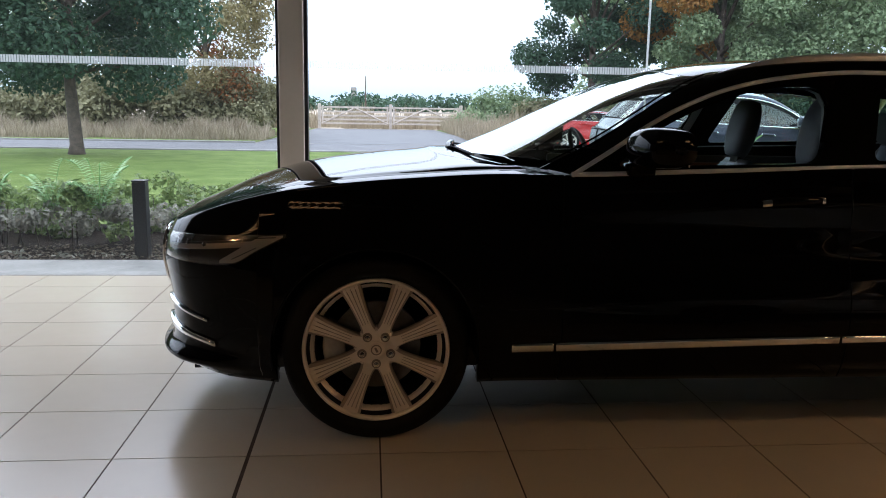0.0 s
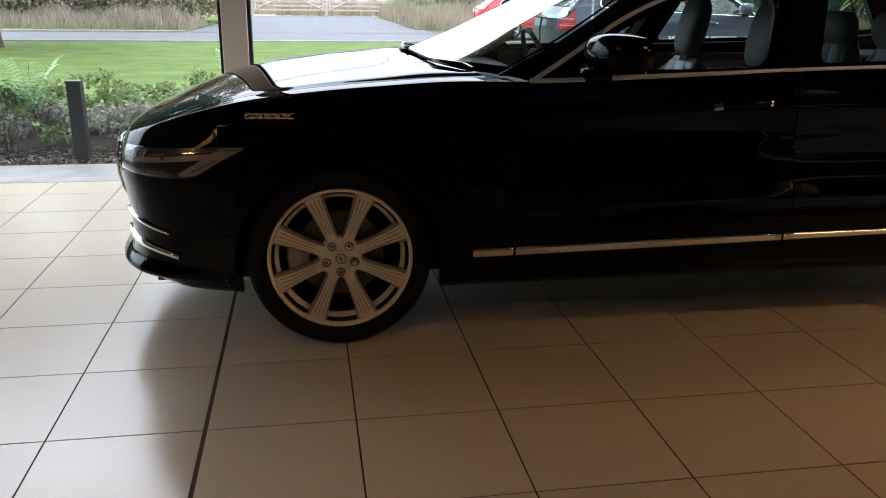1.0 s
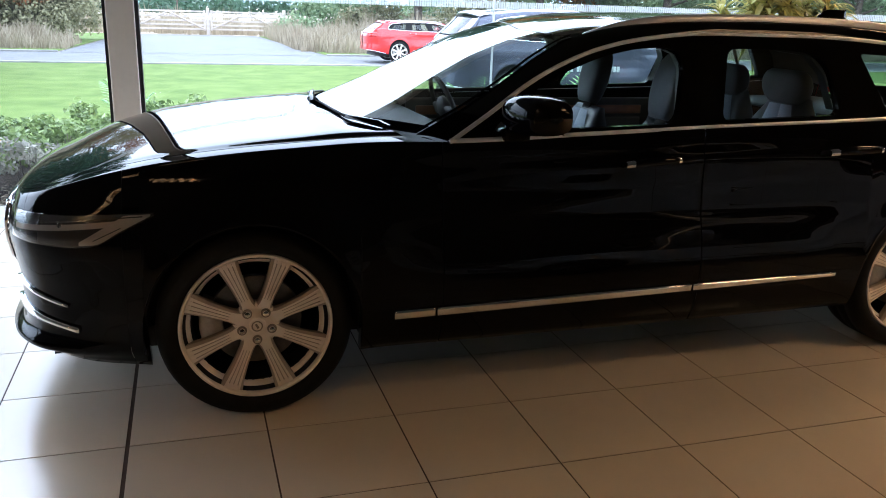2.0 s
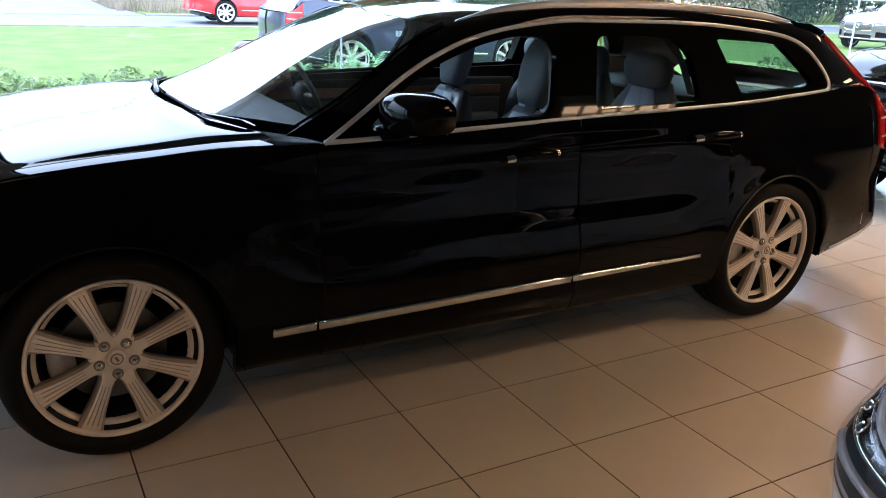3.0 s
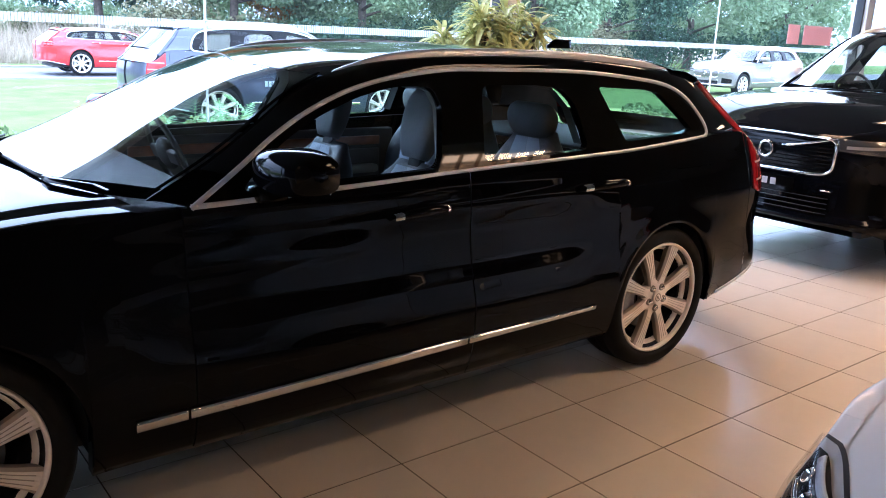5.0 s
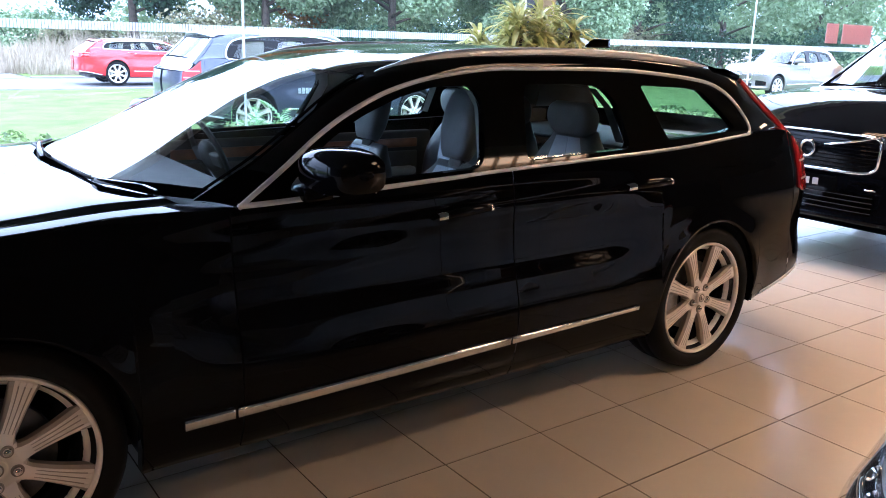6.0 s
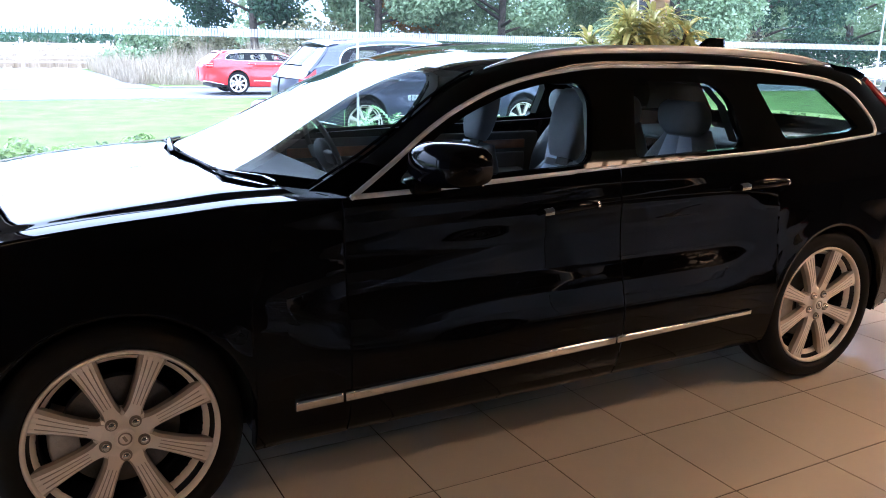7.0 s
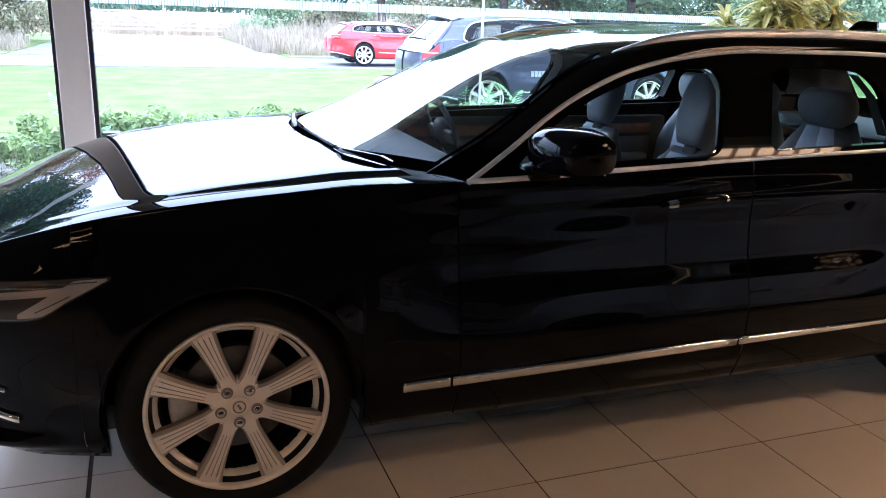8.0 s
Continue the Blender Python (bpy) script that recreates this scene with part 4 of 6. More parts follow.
        # lower bumper: intake and bright strips
        if full:
            put("bumper_strip", patch(-0.835, -0.63, lambda x: 0.462 - 0.20 * (x + 0.8), lambda x: 0.471 - 0.20 * (x + 0.8), 0.010, 12, 2, 0.012), CHROME, car, "chrome strip on the bumper corner")
            put("bumper_strip", patch(-0.845, -0.60, lambda x: 0.368 - 0.16 * (x + 0.8), lambda x: 0.387 - 0.16 * (x + 0.8), 0.012, 12, 2, 0.014), CHROME, car, "chrome strip on the bumper corner")
        else:
            put("bumper_intake", patch(-0.815, -0.56, lambda x: 0.335 + 0.12 * (x + 0.8) * 0.3, lambda x: 0.492 - 0.14 * (x + 0.8), 0.004, 10, 8), GLOSSBLACK, car, "gloss black corner intake")
        tail = put("tail_lamp", patch(3.715, 3.965, lambda x: 0.775 + 0.03 * ease(3.80, 3.70, x), lambda x: TOP_Z(x) - 0.004, 0.007, 14, 10, 0.010), REDLENS, car, "red tail lamp along the tailgate")
        for zz in (0.84, 0.93):
            put("lamp_fin", patch(3.74, 3.95, lambda x: zz, lambda x: zz + 0.010, 0.0085, 10, 1), LAMPGREY, tail, "pale reflector line")
        strip = bmesh.new()
        rows_ = []
        for p in np.linspace(11.2, 15.1, 20):
            c = CURVE_I(p)
            d = Vector((-0.62, -0.48, -0.62))
            w = 0.030 + 0.018 * (p - 11.2) / 3.9
            rows_.append([c + Vector((0.035, 0.045, -0.010)), c + Vector((0.012, 0.0, 0.012)), c + Vector((0.004, -0.010, 0.010)), c + d * w * 0.6 + Vector((0.004, -0.012, 0.006)), c + d * w + Vector((0.0, -0.009, 0.0)), c + d * (w + 0.004) + Vector((0.0, 0.01, 0.0))])
        put(*(("tail_lamp", grid(strip, rows_, flip=True), REDLENS, car, "red tail lamp along the tailgate") if tail_strip else ("tail_pillar", grid(strip, rows_, flip=True), paint, car)))
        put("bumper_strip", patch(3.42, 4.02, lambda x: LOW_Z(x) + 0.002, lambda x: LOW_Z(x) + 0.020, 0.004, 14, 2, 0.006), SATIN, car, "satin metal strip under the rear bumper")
        lined = [[CURVE_O(p).lerp(CURVE_I(p), t) + Vector((-0.015, 0.030, -0.012)) for t in (0.0, 0.35, 0.7, 1.12)] for p in np.linspace(10.6, 14.8, 12)]
        put("pillar_lining", grid(bmesh.new(), lined), CABIN, car, "dark lining on the inside of the tail pillar")
        # sill strip, handles, mirror
        sl = lambda x: 0.343 + 0.024 * (x - 0.49)
        for a, b in ((0.492, 0.645), (0.655, 1.728), (1.742, 2.44)):
            put("sill_trim", patch(a, b, lambda x: sl(x), lambda x: sl(x) + 0.031 - 0.014 * ease(1.2, 2.44, x), 0.010, 18, 3, 0.012), CHROME, car, "chrome strip along the sill")
        def grip(hx, hz, t, more):
            """The middle line of a door handle that starts at hx."""
            bow = math.sin(math.pi * min(max(t, 0.0), 1.0)) ** 0.5
            p_ = shell(hx + 0.235 * t, 0.80, 0.020 + 0.020 * bow + more)
            return Vector((p_.x, p_.y, hz + 0.008 * bow + 0.012 * t))

        for hx, hz in ((1.412, 0.888), (2.352, 0.918)):
            hb = bmesh.new()
            rows_ = []
            for k in range(17):
                t = k / 16
                c = grip(hx, hz, t, 0.0)
                hh = 0.0125 + 0.005 * math.sin(math.pi * t)
                rows_.append([c + Vector((0, 0.012, hh)), c + Vector((0, -0.004, hh * 0.7)), c + Vector((0, -0.006, 0)), c + Vector((0, -0.004, -hh * 0.7)), c + Vector((0, 0.012, -hh))])
            handle = put("door_handle", grid(hb, rows_, flip=True), paint, car, "black door handle with chrome ends")
            for t0, tw in ((-0.006, 0.030), (0.214, 0.014)):
                cb = bmesh.new()
                rows_ = []
                for k in range(5):
                    t = (t0 + tw * k / 4) / 0.235
                    c = grip(hx, hz, t, 0.004)
                    rows_.append([c + Vector((0, 0.014, 0.0145)), c + Vector((0, -0.003, 0.010)), c + Vector((0, -0.005, 0)), c + Vector((0, -0.003, -0.010)), c + Vector((0, 0.014, -0.0145))])
                put("handle_end", grid(cb, rows_, flip=True), CHROME, handle, "chrome handle end")
        mb = bmesh.new()
        rows_ = []
        for k in range(13):
            t = k / 12
            yy = -0.842 - 0.25 * t
            s_ = math.sin(math.pi * (0.10 + 0.78 * t)) ** 0.30
            ring = []
            for j in range(20):
                a = 2 * math.pi * j / 20
                c, s = math.cos(a), math.sin(a)
                ring.append((0.975 + 0.03 * t + (0.085 if c > 0 else 0.105) * s_ * math.copysign(abs(c) ** 0.62, c), yy, 1.082 + 0.008 * t + (0.078 if s > 0 else 0.066) * s_ * math.copysign(abs(s) ** 0.62, s)))
            rows_.append(ring + ring[:1])
        grid(mb, rows_)
        bmesh.ops.remove_doubles(mb, verts=mb.verts, dist=0.0005)
        bmesh.ops.holes_fill(mb, edges=[e for e in mb.edges if e.is_boundary])
        bmesh.ops.recalc_face_normals(mb, faces=mb.faces)
        mir = put("door_mirror", mb, paint, car, "gloss black door mirror housing")
        st = bmesh.new()
        box(st, 0.90, 1.0, -0.90, -0.80, 0.985, 1.03, 0.012)
        put("mirror_foot", st, GLOSSBLACK, mir)
        mg = bmesh.new()
        box(mg, 1.055, 1.062, -1.055, -0.875, 1.03, 1.125, 0.003)
        put("mirror_glass", mg, CHROME, mir)
    # grille
    gr = bmesh.new()
    rows_ = [[shell_u(u, z, -0.004) for z in np.linspace(0.50, 0.735, 5)] for u in np.linspace(0, u_of(-0.858) + 0.35, 10)]
    gp = part("grille", whole(grid(gr, rows_, flip=True)), GLOSSBLACK, car, "gloss black grille with slats and a chrome frame")
    ub = u_of(-0.858) + 0.35
    loop = []
    for k in range(41):
        a_ = math.pi / 2 - math.pi * k / 40
        cz, sz = abs(math.cos(a_)) ** 0.28, math.copysign(abs(math.sin(a_)) ** 0.42, math.sin(a_))
        loop.append(shell_u((ub + 0.04 * sz) * (cz if 0 < k < 40 else 0.0), 0.6175 + 0.1175 * sz, 0.006))
    fr_ = ribbon(bmesh.new(), loop, (-1, 0, 0.1), 0.018, 0.008)
    part("grille_frame", whole(fr_), CHROME, gp, "chrome grille frame")
    for k in range(9):
        z = 0.522 + 0.024 * k
        b_ = ribbon(bmesh.new(), [shell_u(u, z, 0.0) for u in np.linspace(0, ub - 0.03, 8)], (-1, 0, 0.1), 0.006, 0.006)
        part("slat", whole(b_), GLOSSBLACK if not full else CHROME, gp)
    if not full and not tall_lamp:
        lg = part("lower_grille", whole(grid(bmesh.new(), [[shell_u(u, z, 0.004) for z in np.linspace(0.30, 0.40, 4)] for u in np.linspace(0, ub - 0.02, 10)], flip=True)), GLOSSBLACK, car, "black lower grille with thin bars")
        for k in range(4):
            part("slat", whole(ribbon(bmesh.new(), [shell_u(u, 0.312 + 0.025 * k, 0.008) for u in np.linspace(0, ub - 0.04, 8)], (-1, 0, 0.1), 0.004, 0.005)), DARKALLOY, lg)
        put_line = [shell_u(u, 0.425, 0.010) for u in np.linspace(ub - 0.30, ub + 0.02, 6)]
        part("bumper_strip", whole(ribbon(bmesh.new(), put_line, (-1, 0, 0.1), 0.008, 0.006)), CHROME, car, "short chrome strip over the lower grille")
    ringb = bmesh.new()
    nose_x = shell_u(0, 0.625, 0.02).x
    lathe(ringb, [(0.040, -0.006), (0.047, -0.012), (0.056, -0.006), (0.056, 0.01), (0.040, 0.01)], 32, True)
    rg = part("badge", ringb, CHROME, gp, "plain chrome ring badge")
    rg.matrix_basis = pose(nose_x, 0, 0.622, 0, 0, -90)
    bar = ribbon(bmesh.new(), [shell_u(u, z, 0.012) for u, z in zip(np.linspace(0.35, ub - 0.05, 6), np.linspace(0.655, 0.735, 6))], (-1, 0, 0.1), 0.014, 0.006)
    part("grille_bar", bar, CHROME, gp, "chrome diagonal bar")
    # cabin
    lining = bmesh.new()
    rs = [[(CURVE_I(p).x, CURVE_I(p).y * (1 - 2 * t), CURVE_I(p).z - 0.03 + 0.03 * (1 - (1 - 2 * t) ** 2)) for t in [k / 8 for k in range(9)]] for p in np.linspace(4.4, 11, 12)]
    grid(lining, rs)
    part("headlining", lining, CABIN, car, "dark roof lining")
    dash = bmesh.new()
    rs = []
    for k in range(15):
        t = -1 + 2 * k / 14
        yy = 0.74 * t
        rs.append([(0.42 + 0.18 * t * t, yy, 0.955), (0.70, yy, 0.965), (0.86, yy, 0.955), (0.93, yy, 0.93), (0.95, yy, 0.88), (0.92, yy, 0.72), (0.85, yy, 0.50)])
    grid(dash, rs)
    bmesh.ops.recalc_face_normals(dash, faces=dash.faces)
    dash_ob = part("dashboard", dash, CABIN, car, "dark grey dashboard")
    part("dash_inlay", boxed(0.943, 0.957, -0.72, 0.72, 0.82, 0.86, 0.004), WOOD, dash_ob, "walnut inlay")
    for sgn in (-1, 1):
        card = part("door_card", boxed(0.95, 2.50, *sorted((0.75 * sgn, 0.80 * sgn)), 0.30, 0.975, 0.012), CABIN, car, "dark door lining")
        part("door_inlay", boxed(1.0, 2.40, *sorted((0.735 * sgn, 0.752 * sgn)), 0.885, 0.935, 0.005), WOOD, card, "walnut inlay")
        part("door_panel", boxed(1.0, 2.40, *sorted((0.733 * sgn, 0.752 * sgn)), 0.62, 0.865, 0.008), TAUPE, card, "dark taupe padded panel")
        part("armrest", boxed(1.05, 2.36, *sorted((0.67 * sgn, 0.736 * sgn)), 0.735, 0.782, 0.018), BEIGE, card, "beige padded armrest")
    whl = bmesh.new()
    lathe(whl, [(0.168, 0), (0.178, -0.013), (0.19, 0), (0.178, 0.013)], 40, True)
    box(whl, -0.16, 0.16, -0.006, 0.02, -0.03, 0.03, 0.008)
    bmesh.ops.create_uvsphere(whl, u_segments=16, v_segments=10, radius=0.075, matrix=Matrix.Diagonal((1, 0.5, 1, 1)))
    part("steering_wheel", whl, CABIN, car, "dark leather steering wheel").matrix_basis = pose(1.06, 0.37, 0.955, -22, 0, 90)
    if full:
        for yy in (-0.37, 0.37):
            seat_part(car, 1.222, yy, 0.50, leather, lift=-0.005, tall_head=0.285, back_high=0.54)
        for yy in (-0.43, 0.0, 0.43):
            seat_part(car, 1.96, yy, 0.46 if yy else 0.36, leather, 0.345, True, -0.045, 0.15, 0.135 if yy else 0.11, 4)
        part("centre_console", boxed(1.0, 1.95, -0.11, 0.11, 0.28, 0.66, 0.03), CABIN, car, "dark centre console")
        part("load_cover", boxed(2.85, 3.55, -0.70, 0.70, 0.98, 1.0, 0.008), CABIN, car, "dark load cover")
        for blade_, arm_ in (([(0.395, -0.50, 1.030), (0.375, -0.34, 1.036), (0.345, 0.02, 1.046)], [(0.515, -0.685, 1.016), (0.485, -0.645, 1.030), (0.40, -0.515, 1.034), (0.388, -0.46, 1.034)]),
                                    ([(0.345, -0.05, 1.050), (0.355, 0.33, 1.046), (0.47, 0.62, 1.026)], [(0.33, 0.02, 1.036), (0.335, 0.08, 1.052), (0.362, 0.24, 1.056), (0.39, 0.42, 1.046)])):
            wiper = part("wiper", tube(bmesh.new(), blade_, [0.005, 0.006, 0.005], 8), PLASTIC, car, "black wiper")
            arm = bmesh.new()
            grid(arm, [[Vector(p_) + Vector((0.014 * w_ * c_, 0.004 * w_ * c_, 0.007 * h_)) for c_, h_ in ((1, -1), (0.8, 1), (-0.8, 1), (-1, -1))] for p_, w_ in zip(arm_, (0.7, 0.9, 0.8, 0.35))])
            bmesh.ops.recalc_face_normals(arm, faces=arm.faces)
            part("wiper_arm", arm, GLOSSBLACK, wiper, "gloss black wiper arm")
        fin = bmesh.new()
        rs = [[(2.95 + 0.17 * t, sgn_ * 0.03 * math.sin(math.pi * (0.1 + 0.8 * t)) * (1 - k / 5 * 0.6), 1.462 + 0.046 * (k / 5) * ease(-0.25, 0.45, t)) for k in range(6)] for sgn_ in (-1, 1) for t in ([j / 8 for j in range(9)] if sgn_ < 0 else [1 - j / 8 for j in range(9)])]
        grid(fin, rs + rs[:1])
        bmesh.ops.remove_doubles(fin, verts=fin.verts, dist=0.0005)
        bmesh.ops.holes_fill(fin, edges=[e for e in fin.edges if e.is_boundary])
        bmesh.ops.recalc_face_normals(fin, faces=fin.faces)
        part("roof_aerial", fin, GLOSSBLACK, car, "black fin aerial")
    cowl = bmesh.new()
    rs = []
    for k in range(17):
        t = -1 + 2 * k / 16
        yy, w = 0.73 * t, 1 - t * t
        rs.append([(0.60 - 0.285 * w - 0.02, yy, 0.982 + 0.042 * w), (0.64 - 0.28 * w, yy, 0.985 + 0.036 * w), (0.70 - 0.25 * w, yy, 0.965 + 0.03 * w)])
    grid(cowl, rs)
    part("scuttle", cowl, PLASTIC, car, "black scuttle panel")
    if warp:
        done = set()
        for ob in set(bpy.data.objects) - made_before:
            if ob.type == "MESH" and ob.data not in done and ob.parent is car and ob.name.split(".")[0] not in ("wheel", "seat"):
                for target in (ob, *ob.children_recursive):
                    if target.data in done:
                        continue
                    done.add(target.data)
                    mb_ = target.matrix_basis
                    inv = mb_.inverted()
                    for v in target.data.vertices:
                        v.co = inv @ warp(mb_ @ v.co)
    return car


estate = build_car("estate_car", "polished black estate car standing on the tiled showroom floor", Matrix(), BLACK, ALLOY, group="cars in the showroom")


def tall(z):
    return float(np.interp(z, [0, 0.20, 0.50, 0.735, 0.78, 0.99, 1.47], [0, 0.27, 0.69, 0.945, 0.972, 1.165, 1.76]))


def suv_warp(v):
    return Vector((v.x * 0.985, v.y * 1.03, tall(v.z)))


def suv_outside_warp(v):
    return Vector((v.x * 0.97, v.y, float(np.interp(v.z, [0, 0.20, 0.50, 0.99, 1.47], [0, 0.26, 0.58, 1.08, 1.64]))))


def hatch_warp(v):
    return Vector((v.x * 0.88, v.y * 0.95, v.z * 0.99 if v.z < 0.8 else 0.792 + (v.z - 0.8) * 0.72))


WX, WY, WA, WK = 1.845, -3.09, -8, 0.82
showroom_suv = build_car("large_suv", "black sport utility vehicle with a chrome framed grille", pose(6.08, 0.02, 0), BLACK, ALLOY, suv_warp, full=False, group="cars in the showroom", wheel_size=1.08, wheel_x=(0.0, WHEELBASE * 0.985), track=0.90)
white_car = build_car("white_car", "white compact car with black framed headlamps facing the aisle", pose(WX, WY, 0, 0, 0, WA), WHITE, DARKALLOY, lambda v: v * WK, full=False, tall_lamp=True, group="cars in the showroom", wheel_size=WK, wheel_x=(0.0, WHEELBASE * WK), track=0.885 * WK)
parked_suv = build_car("parked_suv", "dark blue sport utility vehicle parked outside on the lawn", pose(7.45, 9.25, -0.1, 0, 0, 180), NAVY, ALLOY, suv_outside_warp, full=False, glassmat=WINDSCREEN, tail_strip=False, group="cars outside", wheel_size=1.05, wheel_x=(0.0, WHEELBASE * 0.97), track=0.88)
silver_suv = build_car("silver_suv", "silver sport utility vehicle parked at the far end of the lawn", pose(24.1, 13.25, -0.1), SILVER, ALLOY, suv_outside_warp, full=False, group="cars outside", wheel_size=1.05, wheel_x=(0.0, WHEELBASE * 0.97), track=0.88)
build_car("red_hatchback", "red hatchback on the road beyond the lawn", pose(8.5, 22.0, -0.09, 0, 0, 180), RED, ALLOY, hatch_warp, full=False, group="cars outside", wheel_size=0.95, wheel_x=(0.0, WHEELBASE * 0.88), track=0.84)

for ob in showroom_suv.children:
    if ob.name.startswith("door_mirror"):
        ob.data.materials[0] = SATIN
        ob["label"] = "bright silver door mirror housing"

# plain bars where the parked vehicle carries its lettering
for x_word, letters in ((5.28, 5), (5.64, 5), (5.97, 7)):
    for k in range(letters):
        lx = 7.45 - x_word - 0.062 * k
        part("lettering_bar", boxed(lx - 0.048, lx, 0.952, 0.956, 0.705, 0.79), BARS, parked_suv, "plain white lettering bar", False)
plate = part("display_plate", boxed(-0.905, -0.897, -0.26, 0.26, 0.545, 0.655, 0.003), GLOSSBLACK, showroom_suv, "dark plate with plain pale bars", False)
for k in range(3):
    part("plate_bar", boxed(-0.910, -0.9055, -0.13 + 0.065 * k, -0.09 + 0.065 * k, 0.585, 0.63), LAMPGREY, plate, "plain pale bar", False)

# ---------- room ----------
WALL_Y = 2.135
X0, X1, Y0, CEIL_Z = -9.0, 17.0, -10.0, 3.2


def structure(name, bm, mat, label, category, smooth=False):
    return tagged(part(name, bm, mat, None, "", smooth), label, category, "", "structure")


floor = structure("floor", boxed(X0, X1, Y0, WALL_Y - 0.05, -0.2, -0.0022), GROUT, "beige porcelain tiled showroom floor with dark joints", "floor")
structure("ceiling", boxed(X0, X1, Y0, WALL_Y + 0.2, CEIL_Z, CEIL_Z + 0.2), CEIL, "plain dark painted showroom ceiling", "ceiling")
structure("wall_south", boxed(X0, X1, Y0 - 0.2, Y0, -0.2, CEIL_Z), WALL, "plain painted showroom back wall", "wall")
structure("wall_west", boxed(X0 - 0.2, X0, Y0, WALL_Y + 0.2, -0.2, CEIL_Z), WALL, "plain painted showroom side wall", "wall")
structure("wall_east", boxed(X1, X1 + 0.2, Y0, WALL_Y + 0.2, -0.2, CEIL_Z), WALL, "plain painted showroom side wall", "wall")
structure("wall_north", boxed(X0, X1, WALL_Y - 0.06, WALL_Y + 0.2, 2.95, CEIL_Z), FRAME, "cream header over the shop windows", "wall")
structure("wall_plinth", boxed(X0, X1, WALL_Y - 0.05, WALL_Y + 0.10, -0.2, 0.0), CONCRETE, "pale threshold under the shop windows", "threshold")

window = empty("window_1", "floor to ceiling shop windows with cream mullions and an etched band", "window", kind="structure")
MULLIONS = (-6.5, -0.59, 4.53, 10.55)
for mx in MULLIONS:
    mu = part("mullion", boxed(mx - 0.085, mx + 0.085, WALL_Y - 0.10, WALL_Y + 0.10, 0.0, 2.95, 0.006), FRAME, window, "cream painted mullion", False)
    for s in (-1, 1):
        part("gasket", boxed(*sorted((mx + s * 0.085, mx + s * 0.108)), WALL_Y - 0.05, WALL_Y + 0.05, 0.0, 2.95), GASKET, mu, "black rubber gasket", False)
EDGES = (X0,) + MULLIONS + (X1,)
JOINTS = (-3.55, 1.945, 7.50)
for a, b in zip(EDGES, EDGES[1:]):
    cuts = [a + 0.10] + [j for j in JOINTS if a < j < b] + [b - 0.10]
    for c, d in zip(cuts, cuts[1:]):
        ob = part("pane", boxed(c + 0.007, d - 0.007, WALL_Y - 0.006, WALL_Y + 0.006, 0.0, 2.95), PANE, window, "clear glass pane", False)
        ob.visible_shadow = False
for j in JOINTS:
    part("glass_joint", boxed(j - 0.0065, j + 0.0065, WALL_Y - 0.0065, WALL_Y + 0.0065, 0.0, 2.95), BARS, window, "grey silicone joint", False)
vs, fs = [], []
for a, b in zip(EDGES, EDGES[1:]):
    n = int((b - a - 0.24) / 0.018)
    for k in range(n):
        x = a + 0.12 + 0.018 * k
        i = len(vs)
        vs += [(x, WALL_Y - 0.0075, 1.472), (x + 0.0145, WALL_Y - 0.0075, 1.472), (x + 0.0145, WALL_Y - 0.0075, 1.522), (x, WALL_Y - 0.0075, 1.522)]
        fs.append((i, i + 1, i + 2, i + 3))
band = raw("etched_band", vs, fs, ETCH, window, "band of short etched bars at eye height")
band["kind"] = "stuff"
for sx, w in ((8.90, 0.25), (9.24, 0.65)):
    tagged(part("window_poster", boxed(sx, sx + w, WALL_Y + 0.012, WALL_Y + 0.016, 1.56, 1.78), POSTER, None, "", False), "plain red poster fixed to the shop window", "poster", "window posters")

# ceiling lights
def ceiling_light(x, y):
    ob = empty("ceiling_light", "ceiling light with four warm strips behind louvre blades", "ceiling light", pose(x, y, CEIL_Z), "ceiling lights")
    for bx in ((-0.62, 0.62, -0.33, -0.30), (-0.62, 0.62, 0.30, 0.33), (-0.62, -0.59, -0.30, 0.30), (0.59, 0.62, -0.30, 0.30)):
        part("housing", boxed(*bx, -0.10, 0.0), FRAME, ob, "", False)
    part("reflector", boxed(-0.588, 0.588, -0.298, 0.298, -0.020, -0.005), FRAME, ob, "pale backing behind the lamp strips", False)
    for k in range(4):
        part("diffuser", boxed(-0.585, 0.585, -0.263 + 0.150 * k, -0.187 + 0.150 * k, -0.045, -0.022), LAMP, ob, "glowing warm lamp strip", False)
    lv = bmesh.new()
    for k in range(1, 6):
        box(lv, -0.588 + 0.196 * k - 0.004, -0.588 + 0.196 * k + 0.004, -0.298, 0.298, -0.098, -0.056)
    for k in range(3):
        box(lv, -0.588, 0.588, -0.152 + 0.150 * k, -0.148 + 0.150 * k, -0.097, -0.050)
    part("louvre", lv, ALLOYSIDE, ob, "grey metal louvre blades", False)
    return ob


first_light = ceiling_light(-4.8, -5.3)
# Some of these stay unseen, added where floor and wheels needed more light
for lx, ly in ((5.0, 0.3), (8.1, 0.3), (4.25, -2.72), (7.35, -2.72), (10.45, -2.72), (-1.6, -4.6)):
    copy_thing(first_light, pose(lx, ly, CEIL_Z))

